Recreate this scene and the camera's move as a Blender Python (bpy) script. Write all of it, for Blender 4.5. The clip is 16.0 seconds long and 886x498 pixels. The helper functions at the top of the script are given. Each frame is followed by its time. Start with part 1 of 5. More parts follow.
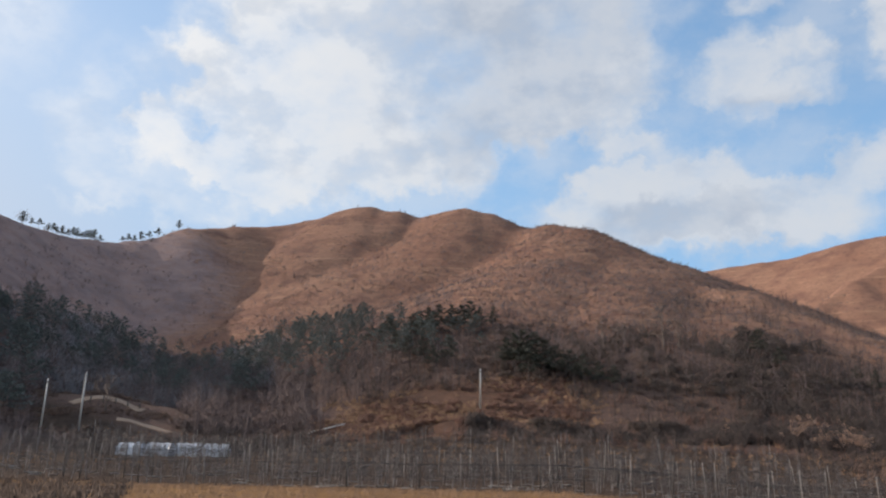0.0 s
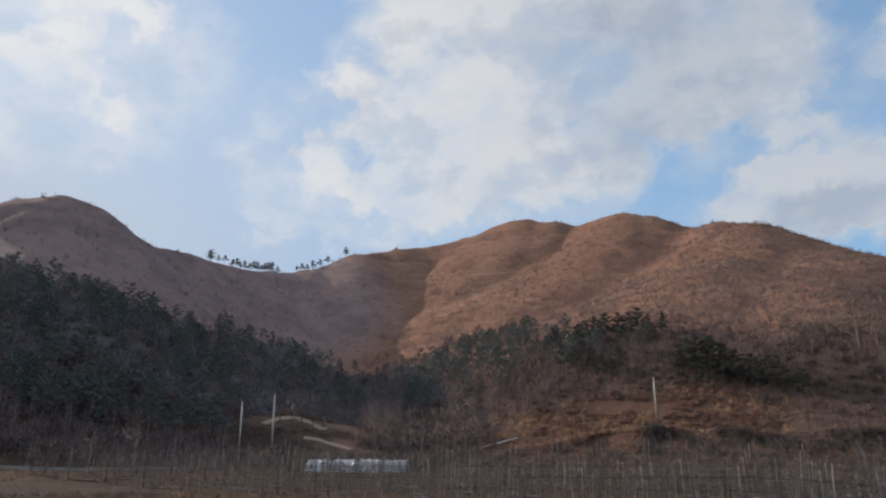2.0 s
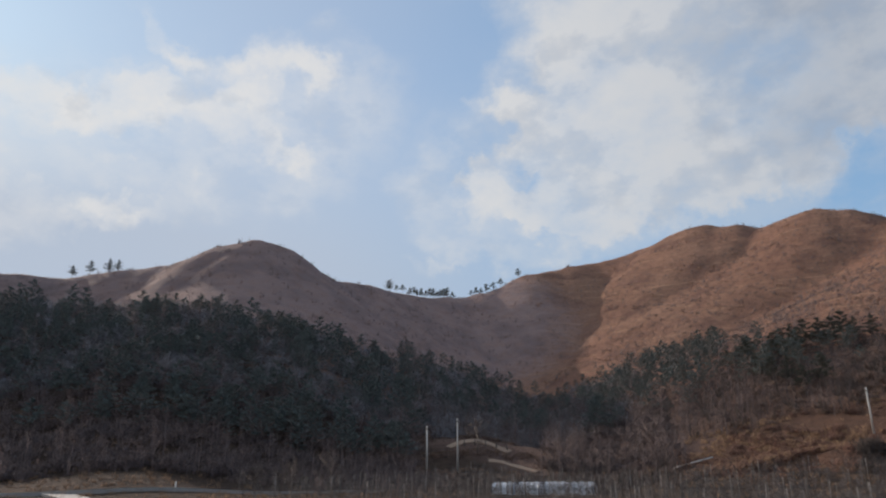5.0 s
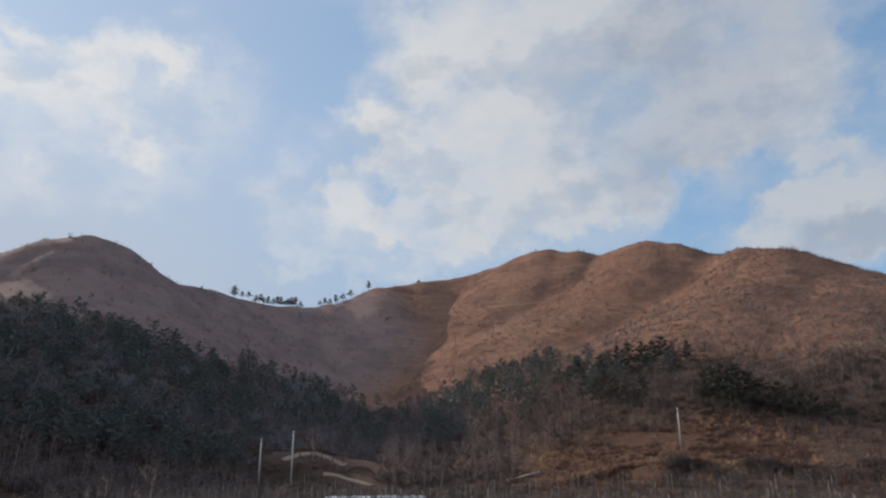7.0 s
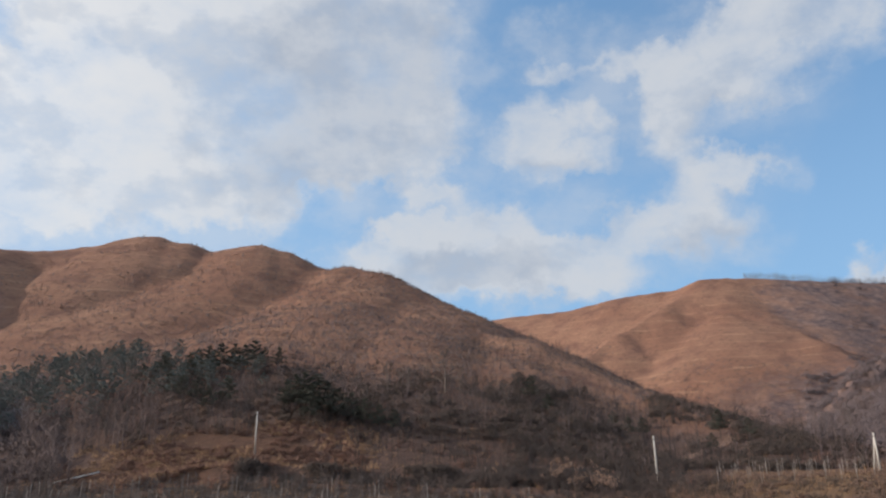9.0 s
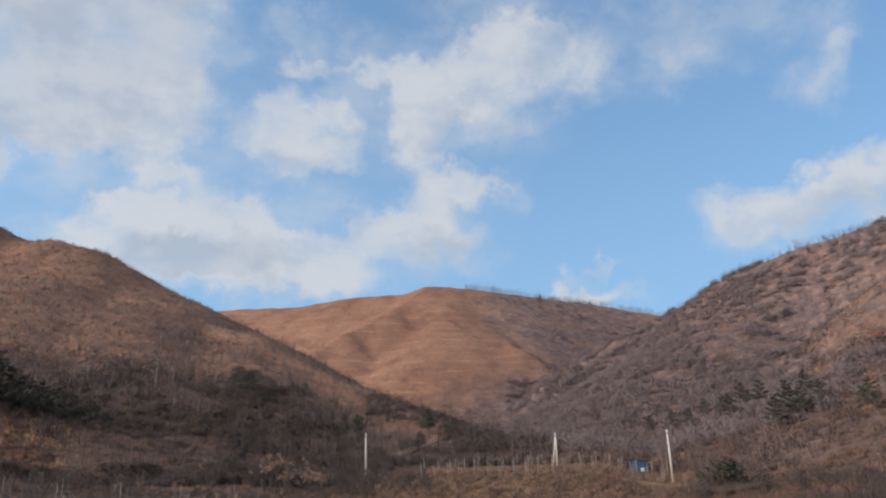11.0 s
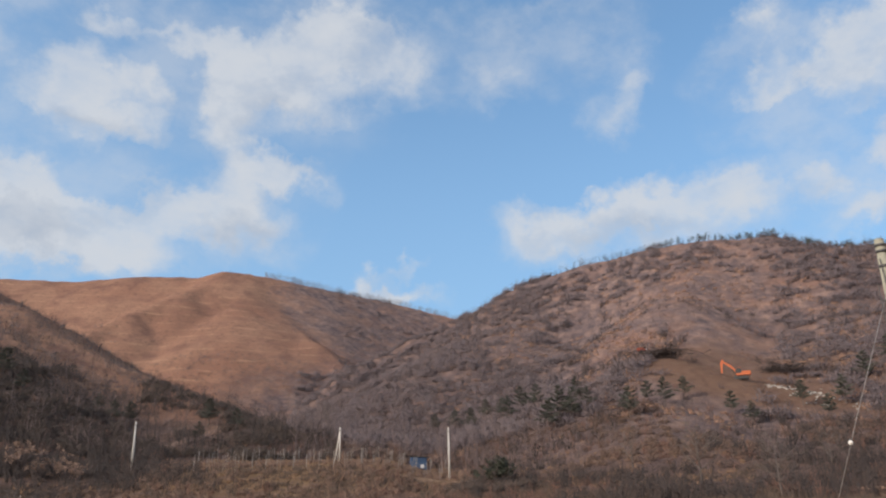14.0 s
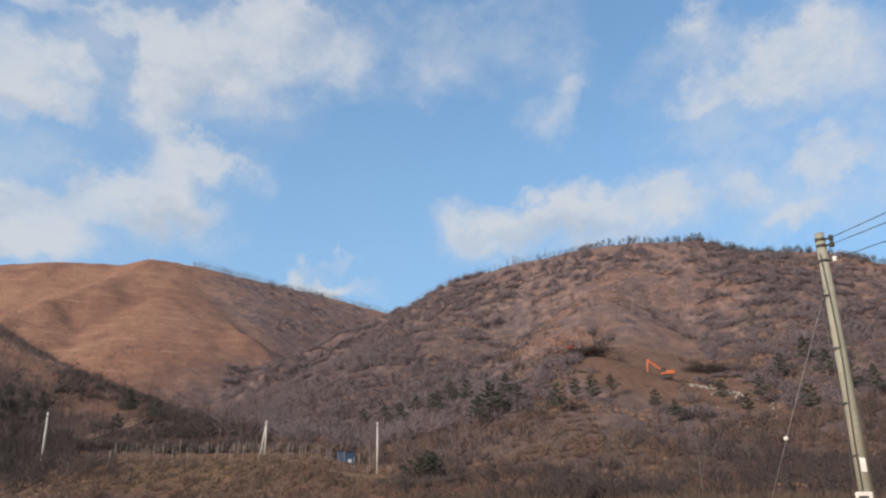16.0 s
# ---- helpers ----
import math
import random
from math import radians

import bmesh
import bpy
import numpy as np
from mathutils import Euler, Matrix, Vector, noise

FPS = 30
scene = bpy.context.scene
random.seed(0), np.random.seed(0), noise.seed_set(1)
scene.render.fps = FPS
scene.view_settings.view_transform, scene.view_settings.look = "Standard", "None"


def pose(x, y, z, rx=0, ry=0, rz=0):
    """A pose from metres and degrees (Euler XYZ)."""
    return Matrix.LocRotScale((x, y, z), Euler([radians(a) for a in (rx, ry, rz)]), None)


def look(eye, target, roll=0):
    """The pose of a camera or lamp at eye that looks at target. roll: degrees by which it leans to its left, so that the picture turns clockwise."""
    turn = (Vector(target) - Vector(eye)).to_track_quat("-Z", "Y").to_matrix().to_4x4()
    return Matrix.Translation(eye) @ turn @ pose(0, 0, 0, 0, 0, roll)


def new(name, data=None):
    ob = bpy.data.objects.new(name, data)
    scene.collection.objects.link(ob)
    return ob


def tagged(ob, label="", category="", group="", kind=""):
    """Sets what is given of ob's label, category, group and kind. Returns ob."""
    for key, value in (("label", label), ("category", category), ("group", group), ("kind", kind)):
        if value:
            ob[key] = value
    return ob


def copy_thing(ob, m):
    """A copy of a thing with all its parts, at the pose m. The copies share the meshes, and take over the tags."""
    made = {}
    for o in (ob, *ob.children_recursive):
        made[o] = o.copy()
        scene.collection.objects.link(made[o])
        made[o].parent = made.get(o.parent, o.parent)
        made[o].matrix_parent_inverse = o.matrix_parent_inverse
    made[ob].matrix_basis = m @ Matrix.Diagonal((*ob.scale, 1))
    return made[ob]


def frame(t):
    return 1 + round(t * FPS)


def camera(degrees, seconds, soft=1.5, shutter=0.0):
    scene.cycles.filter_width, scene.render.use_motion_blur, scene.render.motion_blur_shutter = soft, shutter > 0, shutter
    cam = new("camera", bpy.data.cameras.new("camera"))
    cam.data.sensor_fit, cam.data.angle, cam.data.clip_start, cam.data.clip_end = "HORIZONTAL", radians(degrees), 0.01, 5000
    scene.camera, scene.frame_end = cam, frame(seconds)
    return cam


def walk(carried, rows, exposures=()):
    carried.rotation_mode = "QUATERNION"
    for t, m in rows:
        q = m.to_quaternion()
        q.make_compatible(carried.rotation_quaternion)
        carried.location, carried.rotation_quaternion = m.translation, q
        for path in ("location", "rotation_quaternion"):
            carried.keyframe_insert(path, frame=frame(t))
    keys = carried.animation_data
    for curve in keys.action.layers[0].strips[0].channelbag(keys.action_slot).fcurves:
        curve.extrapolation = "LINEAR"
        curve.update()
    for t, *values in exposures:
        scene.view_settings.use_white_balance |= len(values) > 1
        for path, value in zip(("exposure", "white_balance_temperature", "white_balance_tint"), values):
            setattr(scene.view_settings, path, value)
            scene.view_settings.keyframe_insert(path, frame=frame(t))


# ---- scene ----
cam = camera(62.0, 16.0, soft=2.2)
PATH = [
    (0.0, pose(0.00, 0.00, 1.6, 106.24, -0.65, -0.20)),
    (0.5, pose(-0.05, -0.06, 1.6, 106.35, -0.34, 4.76)),
    (1.0, pose(-0.11, -0.10, 1.6, 106.53, -0.15, 7.82)),
    (1.5, pose(-0.15, -0.12, 1.6, 106.78, -0.11, 10.28)),
    (2.0, pose(-0.19, -0.12, 1.6, 107.15, -0.07, 12.72)),
    (2.5, pose(-0.24, -0.10, 1.6, 107.49, -0.27, 16.08)),
    (3.0, pose(-0.26, -0.06, 1.6, 107.77, -0.32, 19.52)),
    (3.5, pose(-0.24, -0.00, 1.6, 107.98, -0.13, 22.11)),
    (4.0, pose(-0.16, 0.07, 1.6, 108.20, 0.04, 24.12)),
    (4.2, pose(-0.11, 0.10, 1.6, 108.30, 0.08, 24.67)),
    (5.3, pose(0.13, 0.28, 1.6, 108.87, 0.00, 26.95)),
    (6.3, pose(0.36, 0.44, 1.6, 109.48, -0.21, 24.24)),
    (6.5, pose(0.52, 0.46, 1.6, 109.50, -0.11, 22.61)),
    (7.0, pose(0.95, 0.46, 1.6, 109.66, 0.42, 14.88)),
    (7.5, pose(1.36, 0.43, 1.6, 109.75, 1.03, 4.92)),
    (8.0, pose(1.70, 0.37, 1.6, 109.70, 1.04, -3.64)),
    (8.5, pose(1.94, 0.33, 1.6, 109.62, 1.08, -10.91)),
    (9.0, pose(2.11, 0.35, 1.6, 109.49, 0.91, -15.79)),
    (9.5, pose(2.26, 0.42, 1.6, 109.44, 1.04, -19.81)),
    (10.0, pose(2.43, 0.53, 1.6, 109.25, 1.76, -25.55)),
    (10.2, pose(2.50, 0.58, 1.6, 109.16, 1.99, -28.04)),
    (11.2, pose(2.91, 0.70, 1.6, 108.62, 2.00, -38.60)),
    (12.3, pose(3.36, 0.83, 1.6, 108.20, 1.85, -46.60)),
    (12.5, pose(3.47, 0.87, 1.6, 108.12, 1.76, -47.78)),
    (13.0, pose(3.69, 0.97, 1.6, 108.03, 1.71, -49.93)),
    (13.5, pose(3.88, 1.08, 1.6, 107.87, 1.49, -51.43)),
    (14.0, pose(4.06, 1.20, 1.6, 107.87, 1.48, -52.70)),
    (14.5, pose(4.26, 1.34, 1.6, 107.79, 1.44, -54.22)),
    (15.0, pose(4.47, 1.49, 1.6, 107.64, 1.40, -55.65)),
    (15.5, pose(4.68, 1.63, 1.6, 107.53, 1.27, -56.96)),
    (16.0, pose(4.85, 1.77, 1.6, 107.40, 1.29, -58.06)),
]
walk(cam, PATH, [(0.0, 0.10), (1.0, 0.0), (2.0, -0.11), (3.5, -0.25), (6.5, -0.25), (7.5, -0.17), (8.0, -0.08), (9.0, 0.0), (16.0, 0.04)])

# ---------------------------------------------------------------- light
SUN_AZ, SUN_EL = 68.0, 26.0      # bearing to the left of straight ahead, height above the horizon


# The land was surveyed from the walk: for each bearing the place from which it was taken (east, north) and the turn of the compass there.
STATION_AZ = (-180.0, -130.0, -60.0, -48.0, -32.0, -20.0, -8.0, 180.0)
STATION_X = (0.0, 3.7, 3.7, 3.45, 2.3, 1.9, 0.0, 0.0)
STATION_Y = (0.0, 1.0, 1.0, 0.85, 0.4, 0.25, 0.0, 0.0)
STATION_TURN = (0.0, 1.44, 1.44, 1.36, 0.80, 0.60, 0.0, 0.0)


def bearing(az, dist=1.0):
    """The plan place at a bearing (degrees to the left of straight ahead) and distance; also for arrays."""
    way = np.radians(az + np.interp(az, STATION_AZ, STATION_TURN))
    return np.interp(az, STATION_AZ, STATION_X) - dist * np.sin(way), np.interp(az, STATION_AZ, STATION_Y) + dist * np.cos(way)


def survey(x, y):
    """The distance and bearing of plan places: the reverse of bearing()."""
    az = np.degrees(np.arctan2(-x, y))
    for _ in range(4):
        dx, dy = x - np.interp(az, STATION_AZ, STATION_X), y - np.interp(az, STATION_AZ, STATION_Y)
        az = np.degrees(np.arctan2(-dx, dy)) - np.interp(az, STATION_AZ, STATION_TURN)
    return np.hypot(dx, dy), az


class Nodes:
    """Short hand for a node tree."""

    def __init__(self, tree):
        self.tree = tree
        tree.nodes.clear()

    def add(self, kind, **values):
        node = self.tree.nodes.new(kind)
        for key, value in values.items():
            setattr(node, key, value)
        return node

    def link(self, a, b):
        self.tree.links.new(a, b)

    def put(self, socket, value):
        if isinstance(value, bpy.types.NodeSocket):
            self.link(value, socket)
        else:
            socket.default_value = value

    def math(self, op, a, b=0.0, c=0.0, clamp=False):
        node = self.add("ShaderNodeMath", operation=op, use_clamp=clamp)
        for socket, value in zip(node.inputs, (a, b, c)):
            self.put(socket, value)
        return node.outputs[0]

    def vec(self, op, a, b=(0, 0, 0), scale=None):
        node = self.add("ShaderNodeVectorMath", operation=op)
        self.put(node.inputs[0], a)
        self.put(node.inputs[1], b)
        if scale is not None:
            self.put(node.inputs["Scale"], scale)
        return node.outputs["Value" if op in ("LENGTH", "DOT_PRODUCT") else "Vector"]

    def noise(self, vector, scale, detail=4.0, rough=0.55, out="Fac"):
        node = self.add("ShaderNodeTexNoise")
        self.put(node.inputs["Vector"], vector)
        self.put(node.inputs["Scale"], scale)
        node.inputs["Detail"].default_value, node.inputs["Roughness"].default_value = detail, rough
        return node.outputs[out]

    def step(self, value, low, high, a=0.0, b=1.0):
        node = self.add("ShaderNodeMapRange", interpolation_type="SMOOTHSTEP")
        for socket, v in zip(node.inputs, (value, low, high, a, b)):
            self.put(socket, v)
        return node.outputs[0]

    def mix(self, fac, a, b, blend="MIX"):
        node = self.add("ShaderNodeMix", data_type="RGBA", blend_type=blend)
        self.put(node.inputs[0], fac)
        for socket, v in ((node.inputs[6], a), (node.inputs[7], b)):
            self.put(socket, v if isinstance(v, bpy.types.NodeSocket) else (*v, 1.0)[:4])
        return node.outputs[2]


def make_sky():
    world = bpy.data.worlds.new("sky")
    scene.world = world
    world.use_nodes = True
    n = Nodes(world.node_tree)
    out = n.add("ShaderNodeOutputWorld")
    ground = n.add("ShaderNodeBackground")
    ground.inputs["Strength"].default_value = 0.13
    n.link(ground.outputs[0], out.inputs[0])
    sky = n.add("ShaderNodeTexSky", sky_type="NISHITA", sun_disc=False)
    sky.sun_elevation, sky.sun_rotation = radians(SUN_EL), radians(-SUN_AZ)
    sky.air_density, sky.dust_density, sky.ozone_density = 1.0, 0.6, 2.0
    way = n.add("ShaderNodeTexCoord").outputs["Generated"]
    split = n.add("ShaderNodeSeparateXYZ")
    n.link(way, split.inputs[0])
    x, y, z = split.outputs
    az = n.math("MULTIPLY", n.math("ARCTAN2", n.math("MULTIPLY", x, -1.0), y), 180 / math.pi)
    el = n.math("MULTIPLY", n.math("ARCSINE", z), 180 / math.pi)
    flat = n.add("ShaderNodeCombineXYZ")
    n.link(az, flat.inputs[0])
    n.link(el, flat.inputs[1])
    # ragged edges: the cloud lumps are bent by two sizes of turbulence
    bend = n.vec("SCALE", n.vec("SUBTRACT", n.noise(way, 7.0, 2.0, 0.45, "Color"), (0.5, 0.5, 0.5)), scale=2.4)
    bend2 = n.vec("SCALE", n.vec("SUBTRACT", n.noise(way, 17.0, 5.0, 0.6, "Color"), (0.5, 0.5, 0.5)), scale=6.5)
    place = n.vec("MULTIPLY", n.vec("ADD", n.vec("ADD", flat.outputs[0], bend), bend2), (1.0, 1.0, 0.0))
    total = {"white": None, "grey": None, "thin": None}

    def lumps(weight, *rows, turn=0.0, kind="white"):
        """Lumps of one cloud: bearing, height, half width and half height in degrees."""
        for a, e, w, h in rows:
            m = n.add("ShaderNodeMapping", vector_type="TEXTURE")
            m.inputs["Location"].default_value = (a, e, 0)
            m.inputs["Rotation"].default_value = (0, 0, radians(turn))
            m.inputs["Scale"].default_value = (w * 1.75, h * 1.75, 1)
            n.link(place, m.inputs["Vector"])
            g = n.add("ShaderNodeTexGradient", gradient_type="SPHERICAL")
            n.link(m.outputs[0], g.inputs[0])
            if total[kind] is None:
                total[kind] = n.math("MULTIPLY", g.outputs["Fac"], weight)
            else:
                total[kind] = n.math("MULTIPLY_ADD", g.outputs["Fac"], weight, total[kind])

    # bank of thin cloud on the sun's side
    lumps(0.75, (55.5, 26.6, 4.7, 1.3), (50.2, 27.5, 4.8, 1.6), (45.0, 28.5, 4.0, 1.8), (40.8, 30.8, 2.8, 2.1), (52.6, 29.6, 2.3, 1.1))
    lumps(0.70, (36.1, 30.6, 4.4, 1.3), (50.2, 32.1, 2.9, 0.8), (38.9, 25.7, 4.2, 1.2), turn=35.0)
    lumps(0.70, (51.5, 23.6, 2.7, 0.9), (42.4, 25.5, 4.0, 1.3), (54.5, 19.5, 2.5, 1.0), (50.5, 19.9, 2.7, 1.0), (46.8, 22.5, 1.5, 1.6), (44.5, 31.4, 4.1, 0.9), (37.8, 33.2, 2.9, 1.6))
    lumps(0.60, (61.3, 23.4, 6.2, 4.2), (68.4, 22.1, 5.5, 5.1), (74.6, 20.6, 5.9, 5.1), (61.3, 18.0, 3.6, 1.4))
    # small ragged cloud before it
    lumps(0.85, (22.6, 23.7, 3.5, 1.2), (20.5, 22.2, 2.5, 0.8), turn=35.0)
    lumps(0.85, (24.0, 20.9, 2.1, 1.8), (24.5, 24.6, 1.5, 0.8), (22.8, 22.8, 2.5, 1.4))
    lumps(0.55, (26.5, 17.7, 2.2, 0.5), (27.6, 20.4, 0.5, 0.4), (20.0, 20.0, 0.7, 0.5))
    # the great cloud over the middle hill
    lumps(1.25, (11.6, 35.2, 7.0, 3.7), (13.0, 29.8, 5.7, 4.2), (5.0, 33.3, 8.3, 5.1), (-4.1, 32.3, 9.4, 6.1), (15.7, 24.9, 4.0, 3.0), (9.3, 24.6, 6.2, 4.0))
    lumps(1.05, (-11.6, 31.9, 6.2, 5.2), (-0.0, 37.6, 13.9, 2.9), (21.9, 30.0, 2.6, 1.0), (18.6, 28.0, 2.7, 1.5), (13.5, 20.5, 5.4, 1.7), (20.0, 25.5, 2.6, 0.8))
    lumps(0.85, (-1.0, 24.1, 2.7, 2.4), (3.7, 22.5, 2.1, 1.6), (-2.0, 21.5, 2.0, 2.3), (16.6, 21.8, 2.2, 2.6))
    lumps(0.95, (-0.1, 28.5, 5.6, 3.6), (3.8, 25.4, 4.9, 3.1), (6.8, 28.6, 4.5, 2.6))
    lumps(0.85, (-13.8, 28.4, 4.0, 2.6), (-8.8, 26.1, 6.0, 1.8), (17.4, 17.6, 3.8, 0.9))
    lumps(0.80, (8.4, 45.3, 16.5, 6.5), (-8.4, 45.0, 14.8, 5.9))
    # broken heaps beside it
    lumps(0.90, (-22.9, 28.3, 3.1, 2.0), (-25.8, 29.1, 2.6, 1.3), (-29.7, 28.1, 1.6, 2.2), (-21.9, 26.3, 2.5, 1.5), (-27.2, 25.4, 3.0, 0.9), (-26.0, 27.1, 2.0, 1.3))
    lumps(0.85, (-25.4, 32.3, 2.3, 1.6), (-30.0, 32.7, 4.2, 1.1), (-34.0, 31.8, 2.1, 1.7), (-24.7, 23.9, 1.5, 0.9))
    lumps(0.95, (-36.6, 30.5, 2.5, 1.9), (-40.0, 32.3, 3.0, 2.1), (-43.6, 33.8, 3.9, 2.0), (-40.0, 29.0, 4.4, 1.7), (-35.0, 27.5, 2.2, 2.2))
    lumps(0.75, (-47.5, 34.6, 4.7, 2.4), (-45.9, 30.6, 3.7, 2.9), (-36.7, 25.2, 2.9, 1.8), (-50.6, 31.6, 3.1, 2.4))
    lumps(0.90, (-38.4, 23.5, 2.7, 1.3), (-36.8, 21.3, 2.8, 1.8), (-40.3, 23.9, 1.9, 1.0))
    lumps(0.65, (-43.2, 23.3, 1.4, 1.3), (-34.3, 18.9, 3.8, 2.3), (-32.6, 20.7, 2.9, 1.8), (-38.3, 18.5, 2.8, 1.8))
    lumps(0.95, (-9.6, 19.5, 2.1, 1.6), (-13.1, 19.9, 2.8, 2.0), (-18.6, 21.1, 4.3, 1.4), (-15.8, 19.1, 6.1, 1.8), (-14.3, 23.6, 1.6, 0.9))
    lumps(0.65, (-17.6, 23.9, 2.9, 1.1), (-21.8, 18.9, 4.3, 2.3), (-11.1, 17.0, 6.7, 1.1), (-17.7, 16.3, 7.4, 1.1))
    lumps(0.95, (-25.9, 18.2, 2.4, 1.6), (-28.7, 17.9, 2.9, 1.8))
    lumps(0.70, (-30.2, 20.0, 2.4, 1.8), (-26.8, 16.0, 5.2, 1.1))
    lumps(0.90, (-47.9, 15.3, 1.3, 0.9), (-49.0, 14.8, 1.9, 0.6))
    lumps(0.50, (-50.2, 16.6, 1.1, 0.5), (-51.2, 14.5, 1.9, 0.7))
    lumps(0.60, (-16.2, 23.8, 1.5, 0.9), (-18.9, 20.3, 4.1, 2.8), (-17.9, 16.7, 5.4, 2.0), (-11.9, 28.3, 2.1, 2.2))
    # thin scraps in the blue
    lumps(0.72, (-67.7, 27.5, 2.1, 1.7), (-69.4, 29.6, 1.5, 1.6))
    lumps(0.50, (-68.3, 32.6, 2.3, 1.6), (-59.6, 31.1, 3.5, 1.7), (-62.5, 34.8, 6.0, 1.1), (-56.1, 31.5, 2.6, 2.6), (-64.9, 21.6, 0.5, 0.3))
    # long cloud over the hill with the excavator
    lumps(0.95, (-60.6, 19.5, 2.4, 1.1), (-65.7, 19.6, 2.8, 1.2), (-68.9, 20.6, 2.3, 1.2), (-72.0, 20.5, 2.5, 1.3), (-76.0, 20.8, 2.2, 1.4), (-61.4, 17.5, 3.3, 1.2))
    lumps(0.75, (-80.0, 19.8, 2.9, 1.5), (-82.8, 20.1, 1.6, 1.1), (-67.8, 17.9, 5.1, 1.6), (-74.8, 18.4, 3.9, 1.7), (-84.9, 17.3, 2.2, 1.0))
    # heaps farther along
    lumps(0.90, (-85.3, 29.2, 2.4, 1.8), (-87.7, 29.5, 2.3, 1.9), (-82.8, 26.9, 2.4, 1.2), (-86.3, 26.4, 2.7, 1.9))
    lumps(0.75, (-78.2, 26.9, 2.6, 0.7), (-80.1, 28.3, 1.7, 1.0), (-81.0, 30.9, 2.2, 1.6), (-85.0, 23.6, 3.1, 1.6), (-90.5, 26.8, 2.8, 2.9), (-80.4, 32.5, 1.3, 0.9))
    lumps(0.85, (-88.2, 21.3, 1.9, 1.1), (-87.0, 20.4, 1.8, 1.4), (-90.7, 21.4, 2.0, 1.5))
    lumps(0.60, (-85.8, 18.3, 2.6, 1.2), (-91.6, 17.8, 3.9, 2.2), (-96.0, 23.2, 4.8, 4.2), (-100.5, 18.2, 5.1, 5.2))
    # thick grey middles and undersides
    lumps(1.0, (-6.0, 30.1, 9.8, 5.7), (-3.0, 24.6, 4.5, 2.3), (-10.3, 34.5, 7.4, 3.8), (-41.2, 27.6, 4.3, 1.7), (-25.2, 25.0, 3.5, 1.4), (-17.7, 17.6, 6.5, 1.4), (-84.9, 23.2, 3.5, 1.6), (-70.5, 18.1, 6.3, 1.1), (-19.3, 17.6, 4.8, 1.6), (-36.0, 18.3, 3.7, 1.8), kind="grey")
    # thin cloud between and around them
    lumps(0.9, (9.7, 29.7, 14.5, 9.4), (-6.1, 31.8, 13.4, 8.7), (13.5, 20.9, 8.9, 3.5), (-0.1, 22.0, 5.9, 3.6), (24.1, 22.8, 4.3, 4.0), (-25.8, 29.3, 6.7, 4.9), (-42.1, 30.4, 8.6, 6.3), (-16.7, 19.3, 11.2, 3.6), (-33.9, 19.3, 8.0, 4.1), (-28.8, 31.4, 7.0, 3.3), (-44.2, 34.4, 10.5, 3.8), (-68.3, 29.8, 3.2, 4.1), (-59.8, 33.2, 9.1, 2.9), (-80.9, 28.0, 5.5, 4.1), (-17.2, 22.0, 5.5, 6.3), (-70.5, 18.5, 10.8, 2.6), (-80.6, 18.8, 6.0, 2.5), (-85.4, 25.9, 7.8, 5.0), (-87.9, 19.8, 3.9, 3.1), (47.9, 28.0, 13.8, 4.4), (46.3, 23.0, 11.6, 3.3), (22.8, 22.0, 5.4, 3.6), (36.6, 31.0, 4.9, 3.8), (20.4, 29.7, 3.1, 1.8), kind="thin")
    # cloud added over the unseen rest of the sky, spread wide to lift the skylight
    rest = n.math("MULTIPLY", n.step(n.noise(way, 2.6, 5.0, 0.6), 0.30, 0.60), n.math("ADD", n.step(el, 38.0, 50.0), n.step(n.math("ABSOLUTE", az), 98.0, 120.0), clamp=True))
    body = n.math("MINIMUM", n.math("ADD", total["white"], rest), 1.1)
    # billows: the same turbulence taken twice, the second a little nearer the sun, shows which sides are lit
    sunward = (-math.sin(radians(SUN_AZ)) * 0.03, math.cos(radians(SUN_AZ)) * 0.03, 0.03)
    squash = (1.0, 1.0, 1.5)
    billow = n.noise(n.vec("MULTIPLY", way, squash), 8.5, 8.0, 0.60)
    ahead = n.noise(n.vec("MULTIPLY", n.vec("ADD", way, sunward), squash), 8.5, 4.0, 0.55)
    near = n.step(body, 0.0, 0.45, 0.12, 1.0)
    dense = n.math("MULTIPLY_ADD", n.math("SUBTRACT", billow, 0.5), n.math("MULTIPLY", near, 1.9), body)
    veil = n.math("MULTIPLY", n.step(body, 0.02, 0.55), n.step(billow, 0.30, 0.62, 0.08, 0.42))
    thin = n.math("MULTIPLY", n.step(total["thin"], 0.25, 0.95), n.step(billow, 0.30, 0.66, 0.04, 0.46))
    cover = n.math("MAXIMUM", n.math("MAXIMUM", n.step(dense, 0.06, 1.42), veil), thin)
    lit = n.step(n.math("SUBTRACT", billow, ahead), -0.16, 0.16)
    # thick parts turn grey, lit billows stay white; thin high haze towards the sun and over the skyline
    grey = n.math("MULTIPLY", n.step(total["grey"], 0.05, 0.95), n.step(dense, 0.5, 1.2))
    grey = n.math("MULTIPLY_ADD", lit, -0.70, n.math("MULTIPLY_ADD", grey, 0.80, 0.34), clamp=True)
    white = n.mix(grey, n.mix(n.step(az, -20.0, 45.0), (4.75, 4.98, 5.35), (7.0, 6.9, 6.8)), (3.5, 3.85, 4.45))
    haze = n.math("ADD", n.step(az, -45.0, 50.0, 0.25, 0.64), n.step(el, 36.0, 10.0, 0.08, 0.46), clamp=True)
    blue = n.vec("MULTIPLY", sky.outputs[0], (0.82, 1.2, 1.4))
    warm = n.step(az, -5.0, 45.0)
